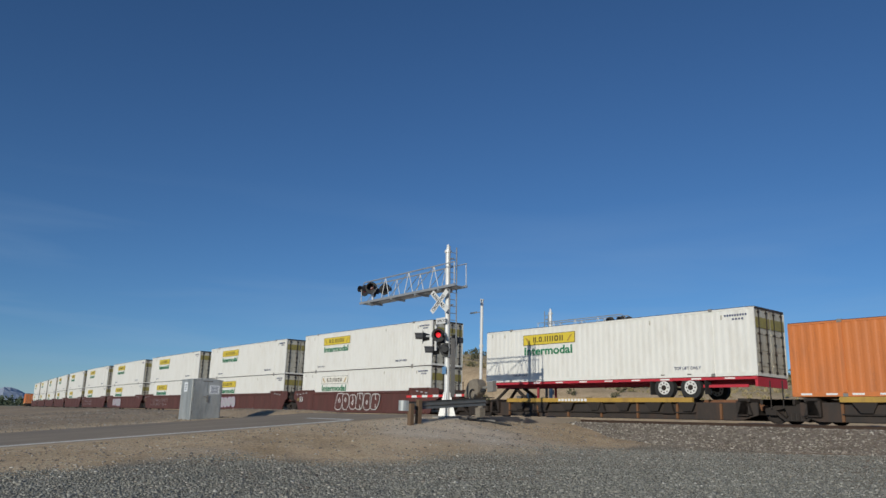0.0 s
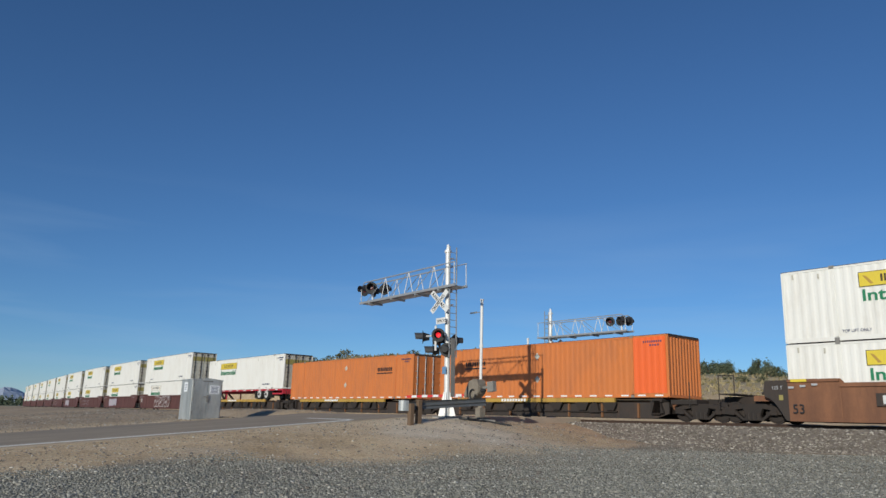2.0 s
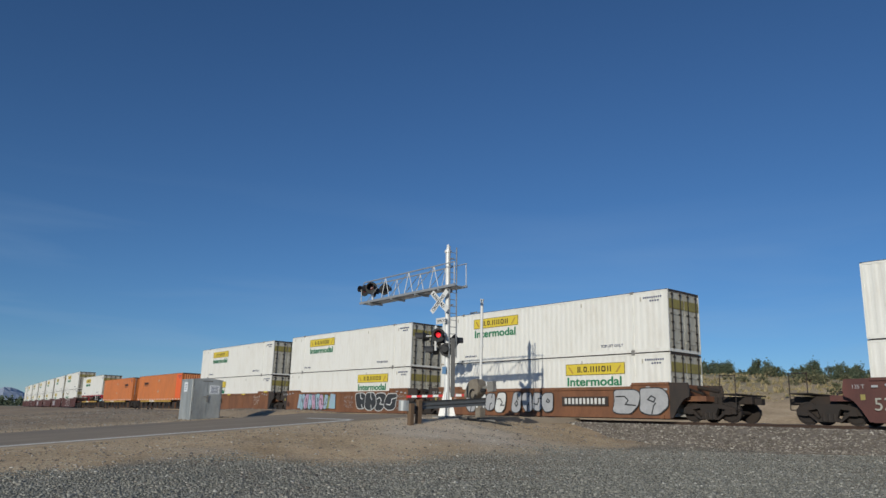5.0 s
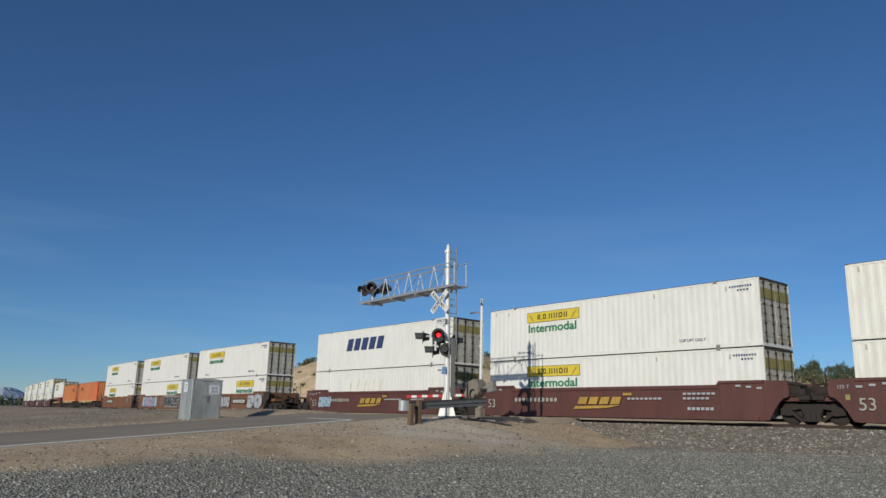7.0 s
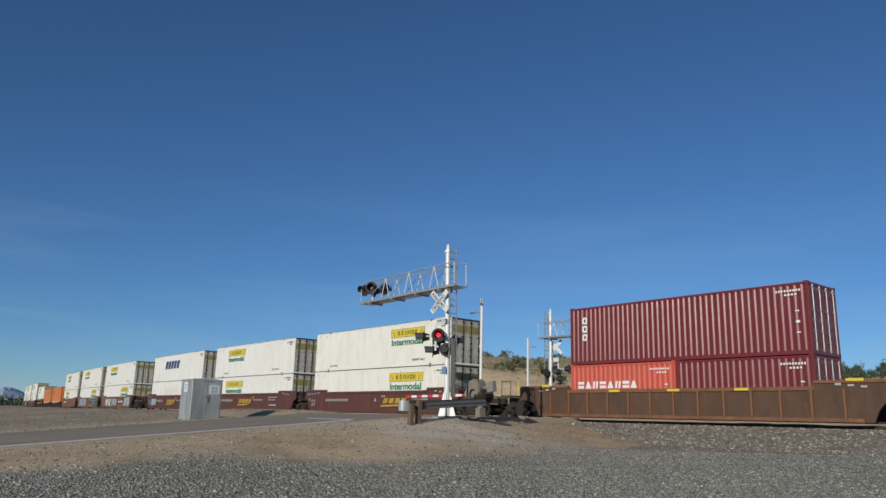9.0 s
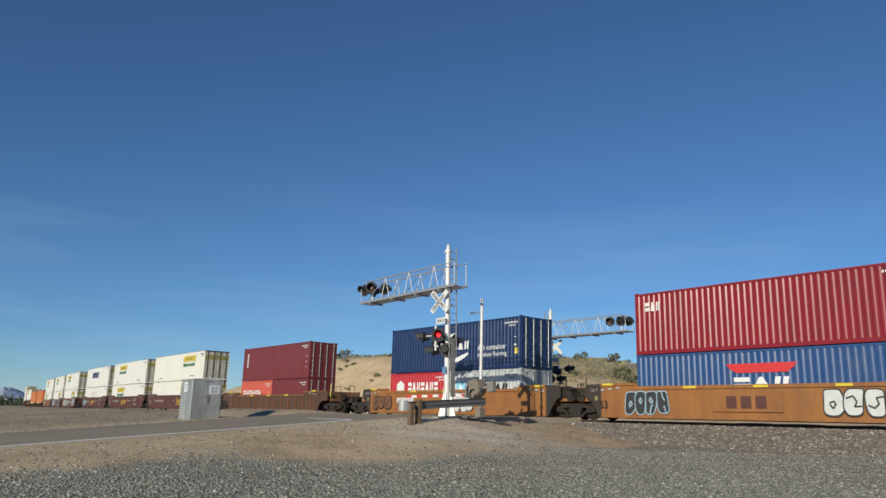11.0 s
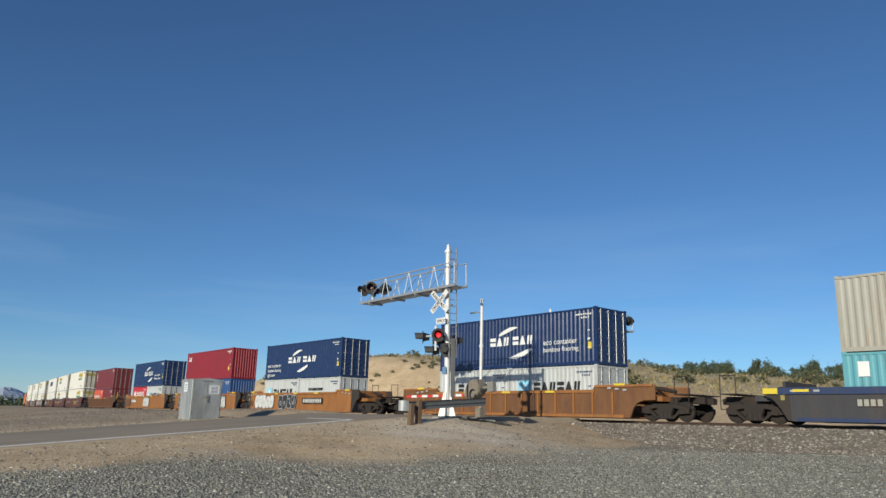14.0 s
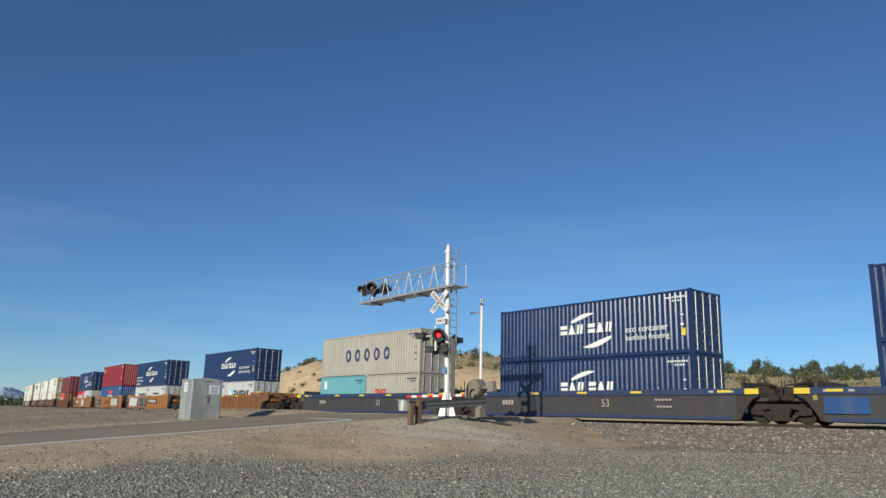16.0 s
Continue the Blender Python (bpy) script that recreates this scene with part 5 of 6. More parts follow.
def cantilever():
    """A signal mast with a walkway arm towards -x; z = 0 at its foot, the road approach on the -y side."""
    c = thing("cantilever_signal", "white crossing signal mast with walkway arm and lamps", "railway signal", "crossing signals")
    bm = rod(B(), (0, 0, 0.02), (0, 0, 6.9), 0.122, 16, 0.105)
    rod(bm, (0, 0, 6.9), (0, 0, 7.0), 0.15, 16)
    rod(bm, (0, 0, 7.0), (0, 0, 7.26), 0.09, 12, 0.05)
    part("mast", bm, M["mast"], c)
    fin = finish(prism(B(), [(0.10, 0.03), (0.37, 0.03), (0.35, 0.10), (0.14, 1.0), (0.10, 1.0)], -0.012, 0.012), "gusset", M["mast"])
    for k in range(4):
        again("gusset", fin, c, 0, 0, 0, 35 + 90 * k)
    part("base_plate", box(B(), (0, 0, 0.0), (0.85, 0.85, 0.06)), M["cast"], c)
    part("foundation", box(B(), (0, 0, -0.3), (1.2, 1.2, 0.55)), M["concrete"], c)
    Z = 5.36
    # walkway
    for y in (-0.33, 0.33):
        part("chord", box(B(), (-2.7, y, Z), (7.1, 0.07, 0.10)), M["galv"], c)
        part("top_chord", box(B(), (-2.95, y, Z + 0.98), (5.9, 0.05, 0.05)), M["galv"], c)
        part("mid_rail", box(B(), (0.45, y, Z + 0.98), (0.8, 0.035, 0.035)), M["galv"], c)
        for x in (-0.55, -2.35, -4.15):
            for dx in (-0.32, 0.32):
                part("brace", rod(B(), (x + dx, y, Z), (x, y, Z + 0.98), 0.018, 6), M["mast"], c)
        for x0, x1 in ((-0.6, -1.95), (-3.75, -2.45), (-5.6, -4.3)):
            part("brace", rod(B(), (x0, y, Z + (0.95 if x0 > -1 else 0.05)), (x1, y, Z + (0.05 if x0 > -1 else 0.95)), 0.016, 6), M["galv"], c)
        part("end_post", rod(B(), (-6.15, y, Z), (-6.15, y, Z + 0.75), 0.02, 6), M["galv"], c)
        part("end_post", rod(B(), (0.8, y, Z), (0.8, y, Z + 1.0), 0.02, 6), M["galv"], c)
        part("top_chord", rod(B(), (-5.9, y, Z + 0.98), (-6.15, y, Z + 0.75), 0.02, 6), M["galv"], c)
    slat = finish(box(B(), (0, 0, 0), (0.05, 0.66, 0.03)), "grating_slat", M["galv"])
    for k in range(70):
        again("grating_slat", slat, c, -6.2 + k * 0.101, 0, Z - 0.02)
    for x in (-5.4, -3.6, -1.8, -0.2):
        part("cross_beam", box(B(), (x, 0, Z - 0.09), (0.08, 0.8, 0.09)), M["galv"], c)
    # ladder with its guard plate
    for dy in (-0.19, 0.19):
        part("ladder_rail", box(B(), (0.34, dy, 4.75), (0.05, 0.03, 4.7)), M["galv"], c)
    rung = finish(rod(B(), (0, -0.19, 0), (0, 0.19, 0), 0.014, 6), "rung", M["galv"])
    for k in range(16):
        again("rung", rung, c, 0.34, 0, 2.5 + 0.29 * k)
    for z in (3.0, 4.6, 6.6):
        part("ladder_bracket", box(B(), (0.22, 0, z), (0.25, 0.06, 0.05)), M["galv"], c)
    part("ladder_guard", box(B(), (0.36, 0, 2.0), (0.02, 0.22, 2.4)), M["cast"], c, "grey ladder guard plate")
    # crossbuck
    for ang, word in ((45, "CROSSING"), (-45, "RAILROAD")):
        y = -0.30 - (0.012 if ang > 0 else 0.0)
        bl = part("crossbuck_blade", box(B(), (0, 0, 0), (1.22, 0.01, 0.23)), M["mast"], c, "white board with black lettering")
        bl.matrix_basis = pose(-0.18, y, 4.77, 0, 0, 10) @ pose(0, 0, 0, 0, -ang, 0)
        letters("word", word, 0.20, M["black"], bl, -0.53, -0.008, -0.07, wide=0.92, heavy=0.004)
    bl = part("sign_plate", box(B(), (-0.16, -0.24, 3.95), (0.62, 0.012, 0.26)), M["mast"], c)
    letters("word", "TRACKS", 0.17, M["black"], bl, -0.42, -0.248, 3.89)
    part("number_sign", box(B(), (0, -0.165, 1.88), (0.24, 0.02, 0.3)), M["sign_blue"], c, "small blue sign")
    # lamps
    part("lamp_arm", rod(B(), (-1.25, -0.3, 3.36), (0.2, -0.3, 3.33), 0.035, 8), M["mast"], c)
    part("lamp_arm", rod(B(), (-0.35, -0.35, 2.7), (-0.35, -0.35, 3.75), 0.05, 8), M["mast"], c)
    part("lamp_arm", rod(B(), (-0.7, -0.3, 2.8), (0.25, -0.3, 2.8), 0.035, 8), M["lamp_black"], c)
    flasher(c, 0.0, -0.50, 3.32, 48, True)
    flasher(c, -1.25, -0.35, 3.34, -38)
    flasher(c, -0.62, 0.1, 3.15, 130)
    flasher(c, -0.62, -0.3, 2.72, -38)
    flasher(c, 0.12, -0.15, 2.72, 215)
    flasher(c, 0.10, 0.32, 3.1, 170)
    part("lamp_post", rod(B(), (-5.65, 0, Z), (-5.65, 0, Z + 0.9), 0.05, 8), M["mast"], c)
    flasher(c, -6.0, -0.25, Z + 0.62, 10)
    flasher(c, -5.35, -0.3, Z + 0.66, 45)
    flasher(c, -5.0, 0.25, Z + 0.62, 200)
    flasher(c, -5.95, 0.3, Z + 0.62, 170)
    return c


foot = gz(-23.72, 19.96)
near_signal = cantilever()
near_signal.matrix_basis = pose(-23.72, 19.96, foot + 0.04, 0.8, -0.65, 0)
copy_thing(near_signal, pose(-32.5, 36.0, RAIL - 0.18, 0, 0, 180))


def gate():
    """A crossing gate: pole, gear box, counterweights and a lowered striped arm towards -x."""
    g = thing("crossing_gate", "grey crossing gate with lowered red and white arm", "crossing gate", "crossing gates")
    bm = rod(B(), (0, 0, 0.1), (0, 0, 5.15), 0.066, 12)
    rod(bm, (0, 0, 3.1), (0, 0, 3.2), 0.095, 12)
    rod(bm, (0, 0, 5.15), (0, 0, 5.2), 0.09, 12)
    part("pole", bm, M["mast"], g)
    bm = box(B(), (0, 0, 0.30), (0.30, 0.30, 0.42))
    box(bm, (0, 0, 0.06), (0.62, 0.62, 0.1))
    rod(bm, (0, 0, 0.5), (0, 0, 0.62), 0.13, 12, 0.10)
    part("pedestal", bm, M["gear"], g)
    part("footing", box(B(), (0, 0, -0.22), (0.9, 0.9, 0.5)), M["concrete"], g)
    bm = prism(B(), [(-0.52, 0.92), (0.16, 0.92), (0.40, 1.12), (0.44, 1.42), (0.30, 1.60), (0.26, 1.70), (-0.06, 1.70), (-0.12, 1.60), (-0.30, 1.56), (-0.40, 1.20), (-0.54, 1.10)], -0.50, -0.04)
    bmesh.ops.bevel(bm, geom=bm.edges, offset=0.04, segments=2, affect="EDGES")
    part("gear_box", bm, M["gear"], g)
    bm = B()
    prev = None
    for k in range(15):
        a = radians(60 + 300 * k / 14)
        p = (0.10 + 0.17 * math.cos(a), -0.56, 1.06 + 0.20 * math.sin(a))
        if prev:
            rod(bm, prev, p, 0.03, 6)
        prev = p
    part("cable", bm, M["lamp_black"], g)
    part("counterweight_arm", rod(B(), (0.36, -0.25, 1.30), (0.80, -0.25, 1.38), 0.07, 8, 0.05), M["cast"], g)
    part("counterweight", box(B(), (0.92, -0.22, 1.38), (0.36, 0.20, 0.42), (0, -6, 0)), M["cast"], g)
    part("drive_shaft", rod(B(), (0.42, -0.3, 1.22), (0.62, -0.3, 1.22), 0.10, 10, 0.06), M["lamp_black"], g)
    part("lower_cover", box(B(), (-0.10, -0.27, 0.82), (0.34, 0.34, 0.24)), M["cast"], g)
    for k in range(12):
        part("arm_stripe", box(B(), (-0.50 - k * 0.40, -0.1, 1.05 - 0.004 * k), (0.40, 0.04, 0.105)), M["mark_red"] if k % 2 else M["mark_white"], g)
    part("bell_bracket", rod(B(), (0, 0, 4.64), (-0.72, -0.05, 4.62), 0.016, 6), M["cast"], g)
    for k in range(4):
        part("bracket_clip", rod(B(), (-0.30 - 0.12 * k, -0.04, 4.60), (-0.30 - 0.12 * k, -0.04, 4.68), 0.03, 6), M["cast"], g)
    return g


near_gate = gate()
near_gate.matrix_basis = pose(-23.7, 21.8, gz(-23.7, 21.8) + 0.02)
copy_thing(near_gate, pose(-32.8, 34.2, RAIL - 0.2, 0, 0, 180))


def hose(points, label):
    bm = B()
    for a, b in zip(points, points[1:]):
        rod(bm, (a[0], a[1], gz(*a) + 0.04), (b[0], b[1], gz(*b) + 0.04), 0.04, 6)
    tagged(part("hose", bm, M["lamp_black"]), label, "cable hose", "cable hoses")


hose([(-23.5, 20.1), (-23.2, 20.6), (-23.3, 21.1), (-23.6, 21.6)], "black cable hose lying on the dirt")
hose([(-23.4, 19.8), (-22.9, 20.4), (-22.8, 21.2), (-23.4, 21.8)], "black cable hose lying on the dirt")
hose([(-23.4, 21.5), (-22.7, 21.7), (-22.2, 22.2)], "short black cable hose beside the gate")


def guardrail():
    g = thing("guardrail", "short galvanised guardrail on weathered timber posts", "guardrail")
    rise = 0.075
    prof = [(-0.155, 0.0), (-0.12, 0.05), (-0.07, 0.07), (-0.02, 0.02), (0.02, 0.02), (0.07, 0.07), (0.12, 0.05), (0.155, 0.0)]
    bm = B()
    rings = []
    for k in range(12):
        y = 0.05 + k * 0.37
        rings.append([bm.verts.new((-d - 0.02, y, 0.72 + rise * y + u)) for u, d in prof] + [bm.verts.new((-d - 0.005, y, 0.72 + rise * y + u)) for u, d in prof[::-1]])
    for a, b in zip(rings, rings[1:]):
        for k in range(len(a)):
            bm.faces.new((a[k], a[(k + 1) % len(a)], b[(k + 1) % len(a)], b[k]))
    part("beam", bm, M["beam"], g)
    bm = B()
    for k in range(9):
        a0, a1 = radians(180 * k / 8), radians(180 * (k + 1) / 8)
        if k < 8:
            p0 = (-0.10 + 0.20 * math.cos(a0), 0.05 - 0.30 * math.sin(a0), 0.0)
            p1 = (-0.10 + 0.20 * math.cos(a1), 0.05 - 0.30 * math.sin(a1), 0.0)
            v = [bm.verts.new((p0[0], p0[1], 0.54)), bm.verts.new((p1[0], p1[1], 0.54)), bm.verts.new((p1[0], p1[1], 0.92)), bm.verts.new((p0[0], p0[1], 0.92))]
            bm.faces.new(v)
    prism(bm, [(-0.50, 0.66), (-0.30, 0.58), (-0.30, 0.90), (-0.48, 0.80)], 0.10, 0.13)
    part("end_wrap", bm, M["cabinet"], g, "rounded galvanised end piece")
    for x, y, h in ((0.10, 0.16, 0.82), (-0.02, 0.62, 0.98)):
        bm = box(B(), (x, y, h / 2 - 0.2), (0.2, 0.2, h + 0.4))
        bmesh.ops.bevel(bm, geom=bm.edges, offset=0.02, segments=1, affect="EDGES")
        part("post", bm, M["wood"], g, "weathered timber post")
    g.matrix_basis = pose(-22.61, 17.02, gz(-22.6, 17.2) - 0.04)
    return g


guardrail()


def bungalow():
    """A sheet-metal signal cabinet with a low gable roof; its door looks towards +x."""
    c = thing("signal_cabinet", "weathered grey metal signal cabinet with paper notices", "cabinet")
    bm = box(B(), (0, 0, 0.985), (1.45, 1.55, 1.97))
    bmesh.ops.bevel(bm, geom=bm.edges, offset=0.012, segments=1, affect="EDGES")
    part("body", bm, M["cabinet"], c)
    bm = B()
    v = [bm.verts.new(p) for p in ((-0.745, -0.795, 1.985), (0.745, -0.795, 1.985), (0.745, 0, 2.06), (-0.745, 0, 2.06), (-0.745, 0.795, 1.985), (0.745, 0.795, 1.985), (-0.745, -0.795, 1.93), (0.745, -0.795, 1.93), (-0.745, 0.795, 1.93), (0.745, 0.795, 1.93))]
    for f in ((0, 1, 2, 3), (3, 2, 5, 4), (0, 6, 7, 1), (4, 5, 9, 8), (6, 8, 9, 7), (1, 7, 9, 5, 2), (0, 3, 4, 8, 6)):
        bm.faces.new([v[k] for k in f])
    part("roof", bm, M["cabinet"], c)
    part("plinth", box(B(), (0, 0, -0.14), (1.44, 1.54, 0.28)), M["concrete"], c)
    for sy in (-1, 1):
        d = part("door", box(B(), (0.732, sy * 0.36, 0.95), (0.03, 0.70, 1.74)), M["cabinet"], c)
        for z in (0.35, 1.0, 1.7):
            part("hinge", rod(B(), (0.755, sy * 0.72, z - 0.07), (0.755, sy * 0.72, z + 0.07), 0.02, 6), M["cast"], d)
    bm = box(B(), (0.77, 0.02, 1.05), (0.05, 0.10, 0.34))
    box(bm, (0.79, -0.06, 1.14), (0.04, 0.26, 0.05))
    part("handle", bm, M["cast"], c, "dark latch handle")
    n = part("notice", box(B(), (0.752, 0.36, 1.50), (0.008, 0.52, 0.42)), M["paper"], c, "white paper notice")
    bm = B()
    for k in range(5):
        box(bm, (0.757, 0.36, 1.63 - k * 0.07), (0.004, 0.40 - 0.04 * (k % 2), 0.025))
    part("notice_lines", bm, M["ink"], n)
    n = part("notice", box(B(), (-0.1, -0.78, 1.6), (0.42, 0.008, 0.46)), M["paper"], c, "white paper notice")
    bm = B()
    for k in range(4):
        box(bm, (-0.1, -0.785, 1.72 - k * 0.08), (0.3, 0.004, 0.025))
    part("notice_lines", bm, M["ink"], n)
    part("vent", box(B(), (0.735, 0, 1.90), (0.03, 0.5, 0.05)), M["cast"], c)
    c.matrix_basis = pose(-37.12, 14.92, gz(-37.12, 14.92) - 0.06)
    return c


bungalow()


# ---- loose stones ----
def random_material(name, stops, rough=0.9, by_object=False):
    m = bpy.data.materials.new(name)
    m.use_nodes = True
    n, l = m.node_tree.nodes, m.node_tree.links
    b = n["Principled BSDF"]
    b.inputs["Roughness"].default_value = rough
    b.inputs["Specular IOR Level"].default_value = 0.25
    g = n.new("ShaderNodeNewGeometry")
    r = n.new("ShaderNodeValToRGB")
    e = r.color_ramp.elements
    e[0].position, e[0].color = stops[0][0], (*stops[0][1], 1)
    e[1].position, e[1].color = stops[-1][0], (*stops[-1][1], 1)
    for pos, c in stops[1:-1]:
        e.new(pos).color = (*c, 1)
    l.new(g.outputs["Random Per Island"], r.inputs[0])
    t = n.new("ShaderNodeTexNoise")
    t.inputs["Scale"].default_value = 30
    co = n.new("ShaderNodeTexCoord")
    l.new(co.outputs["Object"], t.inputs["Vector"])
    x = n.new("ShaderNodeMix")
    x.data_type, x.blend_type = "RGBA", "OVERLAY"
    x.inputs["Factor"].default_value = 0.4
    l.new(r.outputs[0], x.inputs["A"])
    l.new(t.outputs[0], x.inputs["B"])
    l.new(x.outputs["Result"], b.inputs["Base Color"])
    return m


M["gravel_stone"] = random_material("crushed grey rock", [(0.0, (0.135, 0.135, 0.12)), (0.5, (0.25, 0.246, 0.218)), (0.94, (0.35, 0.335, 0.29)), (1.0, (0.60, 0.575, 0.52))])
M["ballast_stone"] = random_material("ballast rock", [(0.0, (0.11, 0.092, 0.078)), (0.5, (0.25, 0.218, 0.185)), (0.9, (0.38, 0.345, 0.295)), (1.0, (0.58, 0.54, 0.48))])


def scatter(name, xs, ys, zs, size, material, label, category, seed):
    """Many small broken stones in one mesh."""
    rng = np.random.default_rng(seed)
    n = len(xs)
    base = np.array([(1, 0, 0), (-1, 0, 0), (0, 1, 0), (0, -1, 0), (0, 0, 1), (0, 0, -1)], float)
    v = base[None] * rng.uniform(0.65, 1.15, (n, 6, 1)) + rng.uniform(-0.3, 0.3, (n, 6, 3))
    v *= size[:, None, None] * np.array([1.2, 1.2, 0.62])
    a = rng.uniform(0, 6.283, n)
    ca, sa = np.cos(a)[:, None], np.sin(a)[:, None]
    v = np.stack([v[..., 0] * ca - v[..., 1] * sa, v[..., 0] * sa + v[..., 1] * ca, v[..., 2]], -1)
    v += np.stack([xs, ys, zs], -1)[:, None]
    tri = np.array([(0, 2, 4), (2, 1, 4), (1, 3, 4), (3, 0, 4), (2, 0, 5), (1, 2, 5), (3, 1, 5), (0, 3, 5)])
    f = (tri[None] + 6 * np.arange(n)[:, None, None]).reshape(-1, 3)
    m = bpy.data.meshes.new(name)
    m.vertices.add(n * 6)
    m.vertices.foreach_set("co", v.reshape(-1))
    m.loops.add(len(f) * 3)
    m.loops.foreach_set("vertex_index", f.reshape(-1).astype(np.int32))
    m.polygons.add(len(f))
    m.polygons.foreach_set("loop_start", np.arange(0, len(f) * 3, 3, dtype=np.int32))
    m.update(calc_edges=True)
    m.materials.append(M[material])
    return tagged(new(name, m), label, category, kind="stuff")


rng = np.random.default_rng(7)
N = 210000
ang = np.radians(rng.uniform(16, 84, N))
rad = 7.0 + 21.0 * rng.uniform(0, 1, N) ** 1.5
xs, ys = -rad * np.sin(ang), rad * np.cos(ang)
ex = np.interp(ys, GRAVEL_Y, GRAVEL_X)
keep = (xs > ex + 0.8 * wave(xs, ys, 0.9, 6) - rng.exponential(0.5, N)) & (ys < 26.4)
sparse = np.where(wave(xs, ys, 0.33, 9) > 0.2, 0.55, 1.0) * np.interp(ys, [9, 15, 26], [1.0, 0.5, 0.35])
sparse = np.where(xs / ys > -0.92, np.maximum(sparse, 0.85), sparse)
keep &= rng.uniform(0, 1, N) < sparse
xs, ys = xs[keep], ys[keep]
size = rng.lognormal(-4.08, 0.40, len(xs)).clip(0.009, 0.05)
scatter("loose_gravel", xs, ys, ground_height(xs, ys) + size * 0.25, size, "gravel_stone", "loose grey crushed rock on the dirt", "gravel", 11)
N = 50000
xs = rng.uniform(-60, 4, N)
u = np.where(rng.uniform(0, 1, N) < 0.62, rng.uniform(-4.0, -0.85, N), -4.0 - rng.exponential(2.0, N))
keep = ~((xs > -34.6) & (xs < -24.6))
xs, u = xs[keep], u[keep]
top = np.where(u > -2.0, RAIL - 0.17, RAIL - 0.17 - (-2.0 - u) * 1.13 / 2.3)
ys = np.array([track(float(q))[1] for q in xs]) + u
ok = top > ground_height(xs, ys) - 0.1
xs, ys, top = xs[ok], ys[ok], top[ok]
size = rng.lognormal(-3.2, 0.3, len(xs)).clip(0.02, 0.08)
scatter("ballast_stones", xs, ys, np.maximum(top, ground_height(xs, ys)) + size * 0.3, size, "ballast_stone", "coarse grey brown ballast stones", "ballast", 12)
N = 42000
xs, ys = rng.uniform(-66, -12, N), rng.uniform(3, 27, N)
keep = ~((xs > -34.6) & (xs < -24.6))
xs, ys = xs[keep], ys[keep]
size = rng.lognormal(-4.0, 0.5, len(xs)).clip(0.01, 0.05)
scatter("pebbles", xs, ys, ground_height(xs, ys) + size * 0.2, size, "ballast_stone", "scattered pebbles on tan dirt", "pebbles", 13)


# ---- desert shrubs and trees ----
def leaves(seed, clumps, per, spread, height, leaf, flat=0.6):
    """Many small leaf faces in uneven clumps, as vertices and faces."""
    r = np.random.default_rng(seed)
    vs, fs = [], []
    for k in range(clumps):
        a, q, h = r.uniform(0, 6.283), spread * math.sqrt(r.uniform(0.02, 1)), r.uniform(0.08, 1)
        q *= (1.15 - 0.75 * h * h)
        c = np.array((q * math.cos(a), q * math.sin(a), height * h))
        cs = spread * r.uniform(0.16, 0.34)
        for j in range(per):
            p = c + r.normal(0, 1, 3) * cs * np.array((0.6, 0.6, flat * 0.8))
            p[2] = max(p[2], 0.02)
            d1, d2 = r.normal(0, 1, 3), r.normal(0, 1, 3)
            d1, d2 = d1 / np.linalg.norm(d1) * leaf * r.uniform(0.6, 1.3), d2 / np.linalg.norm(d2) * leaf * 0.6
            b = len(vs)
            vs += [tuple(p - d1), tuple(p + d2), tuple(p + d1), tuple(p - d2)]
            fs.append((b, b + 1, b + 2, b + 3))
    return vs, fs


def leaf_mesh(name, material, *a):
    m = bpy.data.meshes.new(name)
    vs, fs = leaves(*a)
    m.from_pydata(vs, [], fs)
    m.materials.append(M[material])
    return m


M["bush"] = random_material("dusty shrub leaves", [(0.0, (0.07, 0.078, 0.042)), (0.6, (0.14, 0.14, 0.08)), (1.0, (0.25, 0.23, 0.14))])
M["leaf"] = random_material("dark tree leaves", [(0.0, (0.045, 0.065, 0.042)), (0.6, (0.085, 0.11, 0.068)), (1.0, (0.15, 0.165, 0.105))])
shrubs = []
for k in range(4):
    s = thing("shrub", "dusty grey green desert shrub on the hillside", "shrub", "shrubs on the hill")
    b = new("foliage", leaf_mesh("foliage", "bush", 30 + k, 16, 16, 0.8, 0.95, 0.13))
    b.parent = s
    bm = B()
    for j in range(5):
        a = j * 1.3
        rod(bm, (0, 0, -0.1), (0.35 * math.cos(a), 0.35 * math.sin(a), 0.5), 0.03, 5, 0.012)
    part("stems", bm, M["trunk"], s)
    shrubs.append(s)
rng = np.random.default_rng(21)
count = 0
spots = []
while count < 190:
    y = float(rng.uniform(66, 150))
    x = float(rng.uniform(-1.75, -0.38) * y)
    if float(np.sin(x * 0.11) * np.cos(y * 0.13) + rng.uniform(-0.7, 0.7)) < -0.1 and y < 110:
        continue
    if y < 72 and rng.uniform() < 0.6:
        continue
    spots.append((x, y))
    count += 1
while count < 300:
    y = float(rng.uniform(58, 73))
    x = -y * float(rng.uniform(0.75, 2.1))
    if wave(x, y, 0.23, 4) + float(rng.uniform(-0.5, 0.5)) > 0.1:
        spots.append((x, y))
        count += 1
for k in range(16):
    y = float(rng.uniform(68, 72))
    spots.append((-y * float(rng.uniform(1.72, 2.02)), y))
